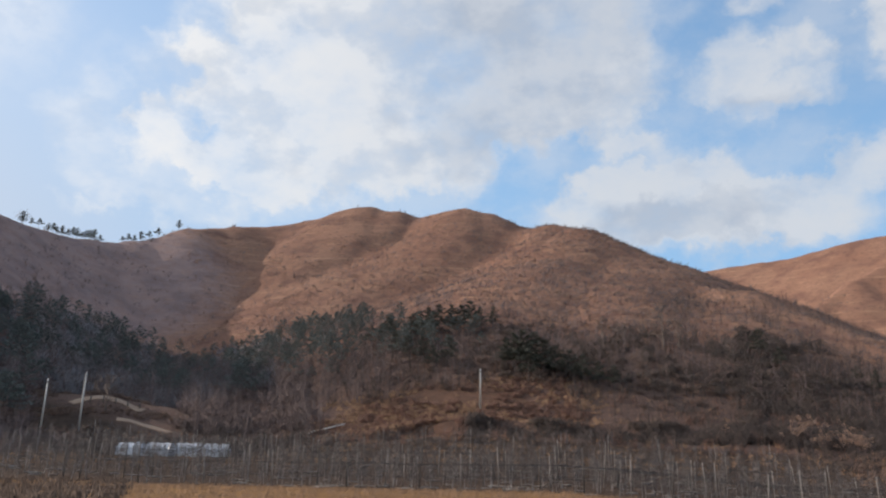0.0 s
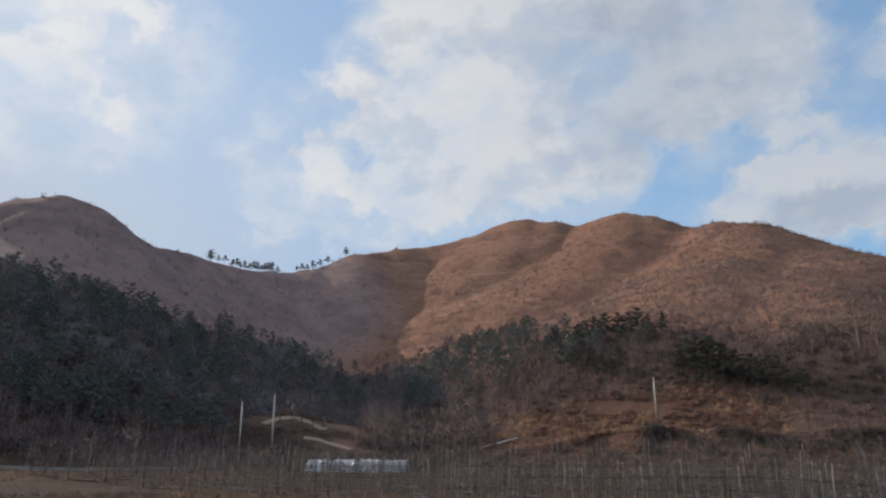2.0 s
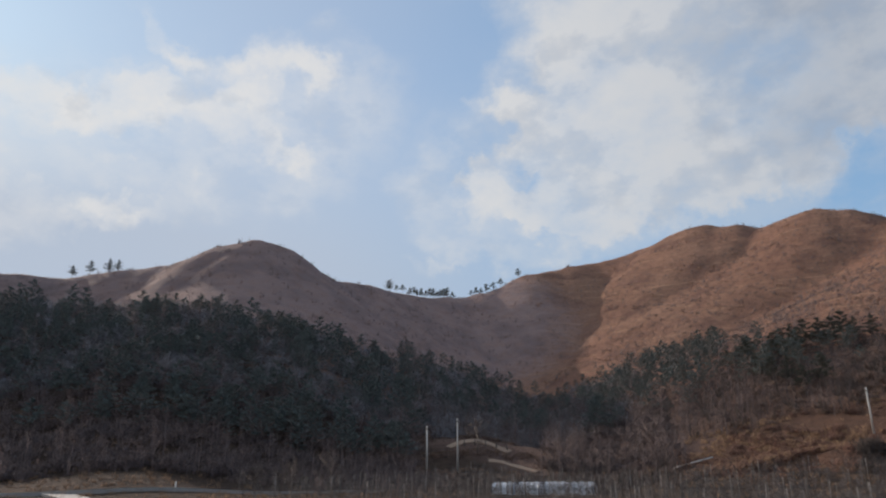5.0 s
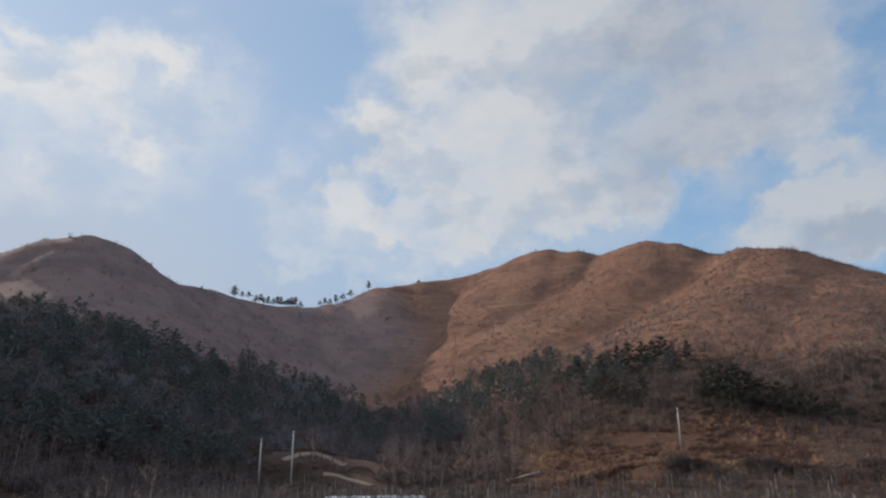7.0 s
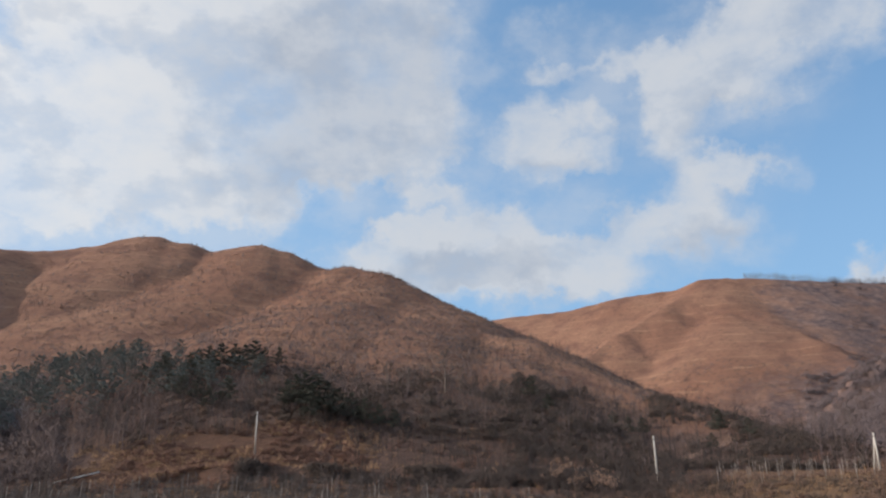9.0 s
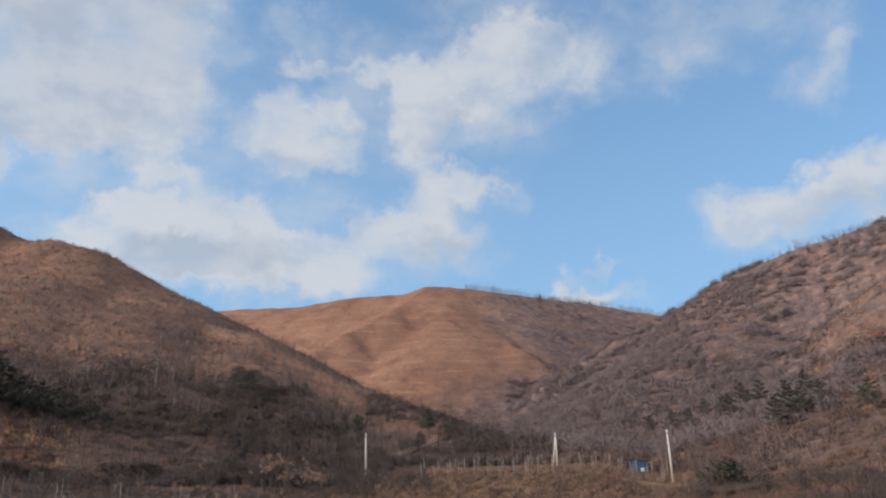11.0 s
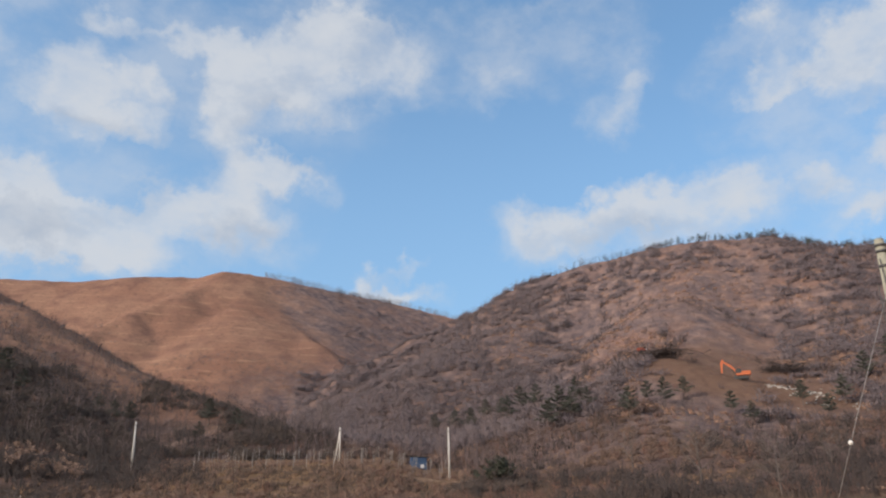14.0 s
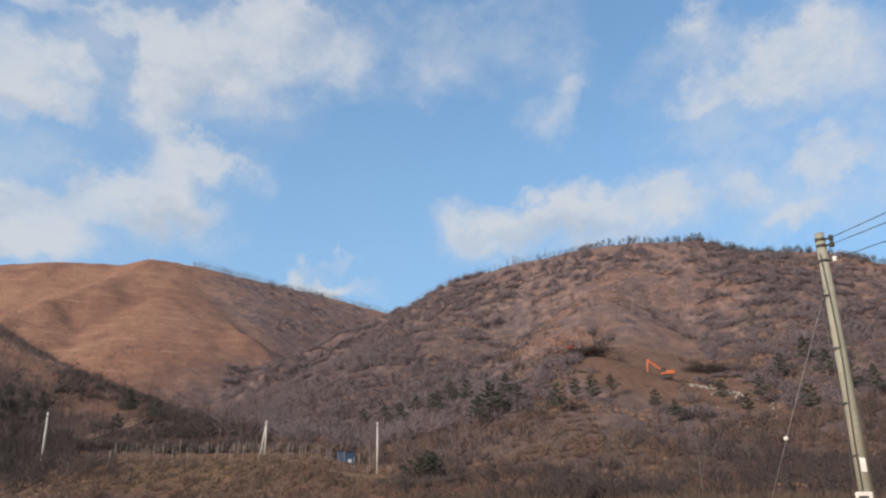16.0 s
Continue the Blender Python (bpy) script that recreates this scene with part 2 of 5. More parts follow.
    back = n.mix(haze, blue, n.mix(warm, (2.5, 4.05, 6.0), (4.25, 4.9, 5.95)))
    n.link(n.mix(n.math("MULTIPLY", cover, 0.94), back, white), ground.inputs["Color"])


make_sky()
sun_data = bpy.data.lights.new("sun", "SUN")
sun_data.energy, sun_data.angle, sun_data.color = 4.5, radians(0.53), (1.0, 0.85, 0.73)
sun = new("sun", sun_data)
sx, sy = -math.sin(radians(SUN_AZ)) * math.cos(radians(SUN_EL)), math.cos(radians(SUN_AZ)) * math.cos(radians(SUN_EL))
sun.matrix_world = look((sx * 300, sy * 300, 300 * math.sin(radians(SUN_EL))), (0, 0, 0))

# ---------------------------------------------------------------- materials
def surface(name, colours, scale=1.0, fine=20.0, rough=0.85, bump=0.3, metal=0.0, dist=0.05, coords="Object", island=0.0, sheen=0.0):
    """A rough natural surface: three colours mixed at two scales, with relief."""
    mat = bpy.data.materials.new(name)
    mat.use_nodes = True
    n = Nodes(mat.node_tree)
    out = n.add("ShaderNodeOutputMaterial")
    b = n.add("ShaderNodeBsdfPrincipled")
    n.link(b.outputs[0], out.inputs[0])
    where = n.add("ShaderNodeTexCoord").outputs[coords]
    big = n.noise(where, scale, 4.0, 0.6)
    small = n.noise(where, fine, 5.0, 0.65)
    a, c, d = colours
    col = n.mix(n.step(big, 0.35, 0.65), a, c)
    col = n.mix(n.step(small, 0.40, 0.72), col, d)
    if island:
        r = n.add("ShaderNodeNewGeometry").outputs["Random Per Island"]
        col = n.mix(1.0, col, n.mix(r, (1 - island,) * 3, (1 + island,) * 3), "MULTIPLY")
    r = n.add("ShaderNodeObjectInfo").outputs["Random"]
    col = n.mix(1.0, col, n.mix(r, (0.88, 0.88, 0.88), (1.12, 1.1, 1.08)), "MULTIPLY")
    n.link(col, b.inputs["Base Color"])
    b.inputs["Roughness"].default_value, b.inputs["Metallic"].default_value = rough, metal
    if bump:
        p = n.add("ShaderNodeBump")
        p.inputs["Strength"].default_value, p.inputs["Distance"].default_value = bump, dist
        n.link(small, p.inputs["Height"])
        n.link(p.outputs[0], b.inputs["Normal"])
    return mat


def hill_material():
    """Dry winter grass and bare scrub on the slopes: warm straw, red-brown and grey-brown patches, faint level tracks."""
    mat = bpy.data.materials.new("dry_hillside")
    mat.use_nodes = True
    n = Nodes(mat.node_tree)
    out = n.add("ShaderNodeOutputMaterial")
    b = n.add("ShaderNodeBsdfPrincipled")
    n.link(b.outputs[0], out.inputs[0])
    where = n.add("ShaderNodeTexCoord").outputs["Object"]
    broad = n.noise(where, 0.016, 4.0, 0.6)
    patch = n.noise(where, 0.07, 5.0, 0.65)
    fine = n.noise(where, 0.55, 6.0, 0.7)
    tuft = n.noise(where, 2.2, 4.0, 0.7)
    s = n.add("ShaderNodeSeparateXYZ")
    n.link(where, s.inputs[0])
    # level tracks along the contours
    wob = n.math("MULTIPLY_ADD", n.noise(where, 0.03, 3.0, 0.5), 9.0, s.outputs[2])
    band = n.math("SINE", n.math("MULTIPLY", wob, 1.15))
    col = n.mix(n.step(broad, 0.35, 0.65), (0.265, 0.140, 0.096), (0.320, 0.182, 0.124))
    col = n.mix(n.step(patch, 0.46, 0.68), col, (0.205, 0.112, 0.084))
    col = n.mix(n.math("MULTIPLY", n.step(band, 0.80, 1.0), n.step(patch, 0.55, 0.35, 0.0, 0.55)), col, (0.46, 0.285, 0.18))
    col = n.mix(n.step(fine, 0.48, 0.72, 0.0, 0.7), col, (0.120, 0.074, 0.062))
    col = n.mix(n.step(tuft, 0.55, 0.75, 0.0, 0.5), col, (0.42, 0.255, 0.155))
    # leaf litter and humus under the foot-slope woods and scrub, darkened for shade among plants
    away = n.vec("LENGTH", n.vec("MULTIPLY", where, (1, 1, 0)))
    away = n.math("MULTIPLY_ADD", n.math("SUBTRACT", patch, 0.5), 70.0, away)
    litter_shade = n.math("MULTIPLY", n.step(away, 68.0, 82.0), n.step(away, 178.0, 150.0, 0.0, 0.85))
    col = n.mix(litter_shade, col, n.mix(n.step(fine, 0.35, 0.7), (0.088, 0.064, 0.058), (0.142, 0.094, 0.075)))
    # fields: golden stubble, orchard soil, the terrace plot, the dug slope
    ragged = n.math("SUBTRACT", n.noise(where, 0.25, 4.0, 0.6), 0.5)
    ahead = n.math("MULTIPLY_ADD", s.outputs[0], 0.30, s.outputs[1])
    ahead = n.math("MULTIPLY_ADD", ragged, 1.2, ahead)
    stubble = n.mix(n.step(fine, 0.3, 0.7), (0.235, 0.128, 0.052), (0.285, 0.162, 0.072))
    soil = n.mix(n.step(fine, 0.35, 0.7), (0.052, 0.036, 0.029), (0.092, 0.062, 0.045))
    flat = n.math("MULTIPLY", n.step(ahead, 101.0, 96.0), n.step(n.math("MULTIPLY_ADD", ragged, 4.0, s.outputs[0]), 46.0, 42.0))
    near_side = n.step(n.math("MULTIPLY_ADD", ragged, 5.0, s.outputs[0]), -38.0, -28.0)
    col = n.mix(flat, col, n.mix(n.math("SUBTRACT", 1.0, n.math("MULTIPLY", n.step(ahead, 47.6, 46.8), near_side)), stubble, soil))

    def spot(x, y, r0, r1, squash=1.0):
        d = n.vec("LENGTH", n.vec("MULTIPLY", n.vec("SUBTRACT", where, (x, y, 0)), (1, squash, 0)))
        return n.step(n.math("MULTIPLY_ADD", ragged, r0 * 0.7, d), r1, r0)

    col = n.mix(n.math("MULTIPLY", spot(72, 68, 17, 26), 0.8), col, n.mix(n.step(fine, 0.35, 0.7), (0.23, 0.145, 0.08), (0.16, 0.100, 0.060)))
    mott = n.noise(where, 0.22, 6.0, 0.72)
    brushy = n.mix(n.step(mott, 0.36, 0.52), (0.270, 0.186, 0.156), (0.155, 0.115, 0.112))
    brushy = n.mix(n.step(mott, 0.50, 0.68), brushy, (0.090, 0.073, 0.077))
    col = n.mix(n.math("MULTIPLY", spot(217, 68, 80, 140), n.step(patch, 0.36, 0.56, 0.5, 0.95)), col, brushy)
    col = n.mix(n.math("MULTIPLY", spot(222, 166, 62, 98), n.step(patch, 0.36, 0.58, 0.6, 0.97)), col, brushy)
    col = n.mix(n.math("MULTIPLY", spot(342, 294, 58, 82), n.step(patch, 0.36, 0.58, 0.5, 0.95)), col, brushy)
    # left hill and basin greyed in the ground colour for haze and shade
    haze_grey = n.mix(n.step(patch, 0.40, 0.62), (0.320, 0.232, 0.215), (0.245, 0.184, 0.178))
    col = n.mix(n.math("MULTIPLY", n.math("MAXIMUM", spot(-200, 205, 75, 125), spot(-150, 285, 45, 75)), n.step(mott, 0.30, 0.60, 0.6, 0.95)), col, haze_grey)
    bank = n.mix(n.step(fine, 0.35, 0.7), (0.148, 0.082, 0.054), (0.100, 0.059, 0.043))
    col = n.mix(n.math("MULTIPLY", spot(-1, 119, 13, 19, 1.3), 0.85), col, bank)
    earth = n.mix(n.step(fine, 0.35, 0.7), (0.150, 0.088, 0.060), (0.200, 0.120, 0.080))
    col = n.mix(n.math("MULTIPLY", spot(168, 41, 20, 34, 1.0), 0.7), col, earth)
    col = n.mix(n.math("MULTIPLY", spot(156, 42, 8, 17, 0.6), 0.75), col, earth)
    n.link(col, b.inputs["Base Color"])
    b.inputs["Roughness"].default_value = 0.95
    b.inputs["Specular IOR Level"].default_value = 0.1
    p = n.add("ShaderNodeBump")
    p.inputs["Strength"].default_value, p.inputs["Distance"].default_value = 0.8, 0.8
    n.link(n.math("MULTIPLY_ADD", tuft, 0.4, fine), p.inputs["Height"])
    n.link(p.outputs[0], b.inputs["Normal"])
    return mat


HILL = hill_material()
CONCRETE = surface("weathered_concrete", ((0.36, 0.35, 0.30), (0.43, 0.42, 0.36), (0.30, 0.30, 0.25)), 2.0, 40.0, 0.85, 0.2, dist=0.01)
# needle colour paled and blued to imitate haze over the shaded wood
HAZY_PINE = surface("haze_paled_needles", ((0.118, 0.142, 0.134), (0.136, 0.154, 0.136), (0.102, 0.126, 0.124)), 0.5, 6.0, 0.8, 0.0, island=0.35)
BARK = surface("grey_brown_bark", ((0.120, 0.095, 0.080), (0.16, 0.13, 0.11), (0.07, 0.055, 0.05)), 0.6, 12.0, 0.9, 0.3, dist=0.02)
TWIG = surface("bare_twigs", ((0.140, 0.102, 0.097), (0.185, 0.132, 0.118), (0.100, 0.077, 0.076)), 0.15, 3.0, 0.9, 0.0, island=0.35)
RUST = surface("rust_brown_scrub", ((0.180, 0.090, 0.061), (0.150, 0.081, 0.059), (0.098, 0.059, 0.047)), 0.2, 3.0, 0.9, 0.0, island=0.3)
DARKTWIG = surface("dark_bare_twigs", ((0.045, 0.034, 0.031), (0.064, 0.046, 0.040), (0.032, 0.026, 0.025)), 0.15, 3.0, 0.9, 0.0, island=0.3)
MAUVE = surface("grey_mauve_brush", ((0.128, 0.102, 0.109), (0.158, 0.126, 0.131), (0.092, 0.077, 0.085)), 0.15, 3.0, 0.9, 0.0, island=0.3)
TAN = surface("tan_dead_grass", ((0.37, 0.225, 0.15), (0.30, 0.175, 0.12), (0.24, 0.145, 0.10)), 0.1, 3.0, 0.9, 0.0, island=0.25)
BRACKEN = surface("dull_brown_bracken", ((0.150, 0.096, 0.072), (0.190, 0.120, 0.086), (0.105, 0.070, 0.056)), 0.2, 3.0, 0.9, 0.0, island=0.3)
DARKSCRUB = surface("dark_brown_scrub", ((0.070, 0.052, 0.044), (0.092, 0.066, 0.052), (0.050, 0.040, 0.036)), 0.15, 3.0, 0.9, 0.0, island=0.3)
# twig colour lifted to a pale grey-blue that stands for haze
HAZE_TWIG = surface("haze_blue_twigs", ((0.178, 0.172, 0.182), (0.202, 0.190, 0.196), (0.150, 0.144, 0.158)), 0.15, 3.0, 0.9, 0.0, island=0.2)
WEED = surface("dull_weeds", ((0.088, 0.058, 0.042), (0.122, 0.082, 0.056), (0.055, 0.039, 0.031)), 0.4, 6.0, 0.9, 0.0, island=0.3)
STRAW = surface("dry_straw_grass", ((0.235, 0.138, 0.076), (0.275, 0.168, 0.095), (0.17, 0.100, 0.060)), 0.4, 6.0, 0.9, 0.0, island=0.3)

# ---------------------------------------------------------------- the lie of the land
EYE = 1.6
RIDGES = []


def ridge(*points, fall=0.55, round_=18.0, flow=6.0):
    """A crest through points given as bearing, distance and height angle seen from the field; the ground falls away on both sides."""
    line = []
    for az, dist, el in points:
        x, y = -dist * math.sin(radians(az)), dist * math.cos(radians(az))
        line.append((x, y, EYE + 0.6 + dist * math.tan(radians(el))))
    RIDGES.append((np.array(line), fall, round_, flow))


# main skyline, from behind the left-hand hill to the foot of the middle hill
ridge((112, 400, 12), (97, 380, 14), (66, 315, 14.0), (60, 305, 14.1), (54.5, 300, 14.6), (51, 293, 15.6), (47.5, 285, 16.3), (43.8, 276, 17.95), (41.7, 272, 18.55), (39.6, 276, 18.2), (37.3, 285, 16.7), (35.5, 292, 15.9), (32.9, 305, 15.75), (29.7, 325, 15.1), (26.1, 345, 14.5), (24.0, 353, 14.2), fall=0.86, round_=5, flow=10.0)
ridge((26.1, 345, 14.5), (23.4, 356, 15.0), (19.3, 375, 16.5), (16.3, 388, 16.95), (13.3, 398, 17.25), (10.3, 400, 17.9), (7.6, 395, 18.85), (6.0, 390, 19.15), (3.9, 382, 18.9), (1.6, 374, 18.45), (-0.3, 368, 18.95), (-1.7, 363, 19.2), (-3.5, 357, 18.75), (-6.8, 346, 17.3), fall=0.78, round_=10)
ridge((-6.8, 346, 17.3), (-8.75, 334, 17.85), (-10.8, 318, 17.5), (-14.2, 292, 15.35), (-18.3, 265, 13.1), (-22.2, 243, 12.1), (-25.9, 222, 10.0), (-30.2, 200, 8.1), (-34.1, 180, 6.9), (-37.9, 160, 5.2), (-41.4, 145, 3.8), fall=0.62, round_=8)
# unseen mountain added on the sun's side, past the left-hand hill, to shade the wood
ridge((90, 360, 16), (83, 342, 22.0), (77, 334, 24.0), (72, 334, 23.0), (67.5, 338, 18.5), (64, 345, 13.8), fall=1.05, round_=5)
# spurs of the middle hill that come down towards the valley
ridge((-6.8, 344, 17.0), (-3.5, 332, 15.7), (1.5, 315, 13.8), (5.5, 296, 12.0), (9.0, 275, 10.2), (12.0, 250, 7.8), fall=0.72, round_=4)
ridge((-0.2, 364, 18.3), (3.0, 348, 16.2), (6.0, 334, 14.2), (8.2, 320, 12.5), (10.0, 300, 10.6), fall=0.56, round_=6)
ridge((-8.8, 302, 15.9), (-8.5, 275, 14.4), (-7.0, 235, 12.0), (-5.0, 185, 8.6), (-3.5, 145, 5.0), (-3.0, 116, 3.0), fall=0.46, round_=22)
ridge((-14.2, 292, 15.4), (-14.5, 240, 11.4), (-15.0, 190, 7.6), (-15.5, 150, 4.8), (-15.5, 112, 1.6), fall=0.48, round_=18)
ridge((-22, 243, 11.6), (-22.5, 200, 7.6), (-23.5, 160, 5.0), (-24.5, 120, 1.8), fall=0.48, round_=18)
# wooded shoulder in front of the left-hand hill, and the low mound with the tracks
ridge((66, 225, 11.6), (56, 205, 12.2), (47.5, 198, 12.7), (41, 205, 12.4), (36.5, 215, 11.8), (32, 228, 10.6), (26, 248, 9.0), (21, 258, 7.0), fall=0.55, round_=9)
ridge((42.5, 262, 16.6), (43.5, 240, 14.4), (45, 205, 12.2), (47, 165, 8.6), (48, 130, 4.0), (49, 105, 1.0), fall=0.6, round_=12)
ridge((30, 142, 3.0), (27, 138, 3.8), (24.5, 137, 4.1), (21, 135, 3.4), (17, 131, 1.6), fall=0.52, round_=5)
# far hill beyond the side valley
ridge((-10, 540, 12.5), (-18, 520, 13.3), (-21.1, 505, 13.8), (-26.4, 490, 14.2), (-30.8, 478, 14.95), (-35.0, 468, 15.15), (-37.2, 462, 15.75), (-38.8, 460, 15.65), (-41.3, 468, 15.35), (-45.8, 485, 14.45), (-50.3, 505, 13.6), (-56, 525, 12.2), (-64, 540, 11.5), fall=0.75, round_=5)
ridge((-37.4, 461, 15.6), (-34.0, 425, 14.1), (-30.5, 395, 12.3), (-27.5, 370, 10.6), fall=0.74, round_=3, flow=2.0)
ridge((-38.0, 460, 15.6), (-38.3, 410, 13.1), (-37.8, 360, 10.4), (-37.5, 310, 7.0), fall=0.60, round_=6, flow=2.0)
ridge((-39.2, 459, 15.4), (-41.5, 420, 13.3), (-44.2, 380, 11.1), (-47.0, 345, 9.0), (-46.8, 300, 6.6), fall=0.68, round_=5, flow=5.0)
# right-hand hill with the excavator
ridge((-45.5, 285, 6.3), (-48.4, 300, 8.9), (-52.5, 315, 11.0), (-56.0, 325, 11.6), (-58.4, 320, 12.5), (-61.6, 312, 14.8), (-66.1, 302, 16.2), (-70.3, 296, 16.4), (-74.3, 290, 16.5), (-79.3, 285, 16.6), (-82.0, 290, 15.5), (-86.0, 300, 14.4), (-91.5, 310, 12.9), (-105, 330, 12), fall=0.8, round_=6)
ridge((-75.0, 288, 16.4), (-72.0, 240, 12.8), (-69.8, 192, 9.8), (-69.4, 172, 8.9), (-69.5, 140, 5.2), (-70.0, 112, 2.0), fall=0.58, round_=10)
ridge((-62, 312, 14.6), (-60, 265, 11.0), (-59, 215, 7.4), (-59, 170, 3.8), fall=0.52, round_=16)
ridge((-86, 300, 14.4), (-83, 240, 10.8), (-80.5, 190, 7.0), (-78.5, 162, 5.2), (-79, 150, 4.0), (-80, 110, 1.0), fall=0.5, round_=12)
ridge((-105, 330, 12), (-98, 250, 9.6), (-93, 190, 7.0), (-91, 140, 3.8), fall=0.48, round_=18)

# gullies between the spurs: bearing and distance of the bed, depth and half width
GULLIES = []


def gully(*points, depth=6.0, wide=13.0):
    GULLIES.append((np.array([(-d * math.sin(radians(a)), d * math.cos(radians(a))) for a, d in points]), depth, wide))


gully((-5.4, 312), (-3.6, 297), (0.0, 281), (3.9, 267), (7.3, 255), (10.5, 250), depth=3.6, wide=12.0)
gully((3.0, 342), (4.6, 331), (7.4, 317), (10.0, 312), depth=2.4, wide=10.0)
gully((-13.5, 280), (-11.8, 240), (-10.4, 200), (-9.6, 165), depth=3.0, wide=13.0)
gully((-19.5, 238), (-19.0, 200), (-19.0, 165), depth=2.6, wide=12.0)
gully((-40.6, 440), (-43.6, 400), (-47.2, 370), (-49.6, 330), depth=5.0, wide=14.0)
gully((-66.5, 285), (-65.6, 240), (-65.4, 200), (-66.0, 165), depth=4.0, wide=14.0)
gully((-80.0, 262), (-78.8, 230), (-78.2, 196), depth=3.5, wide=13.0)

_TABLE = np.random.RandomState(5).rand(256, 256)


def value_noise(x, y):
    xi, yi = np.floor(x).astype(int), np.floor(y).astype(int)
    fx, fy = x - xi, y - yi
    fx, fy = fx * fx * (3 - 2 * fx), fy * fy * (3 - 2 * fy)
    a, b = _TABLE[xi & 255, yi & 255], _TABLE[(xi + 1) & 255, yi & 255]
    c, d = _TABLE[xi & 255, (yi + 1) & 255], _TABLE[(xi + 1) & 255, (yi + 1) & 255]
    return a + (b - a) * fx + (c - a) * fy + (a - b - c + d) * fx * fy - 0.5


def fbm(x, y, size, octaves=4):
    total, weight = 0.0, 1.0
    for k in range(octaves):
        total = total + weight * value_noise(x / size + 17.3 * k, y / size + 9.1 * k)
        size, weight = size * 0.5, weight * 0.5
    return total


def smooth(v, low, high):
    u = np.clip((v - low) / (high - low), 0, 1)
    return u * u * (3 - 2 * u)


def height(x, y):
    """The ground's height at plan places (arrays)."""
    r, az = survey(np.asarray(x, float), np.asarray(y, float))
    x, y = -r * np.sin(np.radians(az)), r * np.cos(np.radians(az))
    # fields, then a gentle rise to the foot of the slopes
    base = 2.2 * smooth(r, 58, 100) + 0.07 * np.clip(r - 95, 0, 40) + 0.13 * np.clip(r - 125, 0, 200) + 2.0 * smooth(az, -28, -36) * smooth(az, -54, -49) * smooth(r, 60, 96)
    base = base - 1.25 * smooth(az, -8, -26) * smooth(az, -50, -36) * smooth(r, 96, 72) * smooth(r, 20, 40)
    hills = np.full(x.shape, -1e3)
    for line, fall, round_, flow in RIDGES:
        one = np.full(x.shape, -1e3)
        for (x0, y0, z0), (x1, y1, z1) in zip(line[:-1], line[1:]):
            dx, dy = x1 - x0, y1 - y0
            u = np.clip(((x - x0) * dx + (y - y0) * dy) / (dx * dx + dy * dy), 0, 1)
            d = np.hypot(x - x0 - u * dx, y - y0 - u * dy)
            z = z0 + u * (z1 - z0) - fall * (np.sqrt(d * d + round_ * round_) - round_)
            one = np.maximum(one, z)
        # neighbouring slopes flow into one another
        blend = np.clip(0.5 + 0.5 * (one - hills) / flow, 0, 1)
        hills = hills + (one - hills) * blend + flow * blend * (1 - blend)
    for bed, depth, wide in GULLIES:
        d = np.full(x.shape, 1e3)
        for (x0, y0), (x1, y1) in zip(bed[:-1], bed[1:]):
            dx, dy = x1 - x0, y1 - y0
            u = np.clip(((x - x0) * dx + (y - y0) * dy) / (dx * dx + dy * dy), 0, 1)
            d = np.minimum(d, np.hypot(x - x0 - u * dx, y - y0 - u * dy))
        hills = hills - depth * np.exp(-(np.abs(d) / wide) ** 1.5)
    k = 5.0
    h = np.clip(0.5 + 0.5 * (hills - base) / k, 0, 1)
    z = base + (hills - base) * h + k * h * (1 - h)
    z = z * smooth(r, 900, 560) if np.any(r > 560) else z
    # cut bank with a bench above it at the foot of the middle hill
    bank = smooth(az, -22, -16) * smooth(az, 8, 3) * smooth(r, 97, 101) * smooth(r, 108.5 + 1.5 * np.sin(az * 0.9), 106.5 + 1.5 * np.sin(az * 0.9))
    z = z - 2.1 * bank
    up = smooth(r, 85, 150)
    z = z + up * ((1.6 - 0.9 * smooth(r, 330, 380)) * fbm(x, y, 46, 3) + 0.8 * fbm(x + 50, y, 9, 3)) * smooth(z, 4, 20)
    return z + 0.10 * fbm(x, y, 6, 3) * smooth(r, 6, 30)


def at(az, dist):
    x, y = bearing(az, dist)
    return Vector((float(x), float(y), float(height(np.array([x]), np.array([y]))[0])))


def mesh_from(name, verts, faces, material, smooth_=True):
    """A mesh from arrays of corners and of triangles or quads."""
    me = bpy.data.meshes.new(name)
    verts, faces = np.asarray(verts, np.float32), np.asarray(faces, np.int32)
    n, k = faces.shape
    me.vertices.add(len(verts))
    me.vertices.foreach_set("co", verts.ravel())
    me.loops.add(n * k)
    me.loops.foreach_set("vertex_index", faces.ravel())
    me.polygons.add(n)
    me.polygons.foreach_set("loop_start", np.arange(0, n * k, k, dtype=np.int32))
    me.update(calc_edges=True)
    if smooth_:
        me.polygons.foreach_set("use_smooth", np.ones(n, bool))
    me.materials.append(material)
    return me


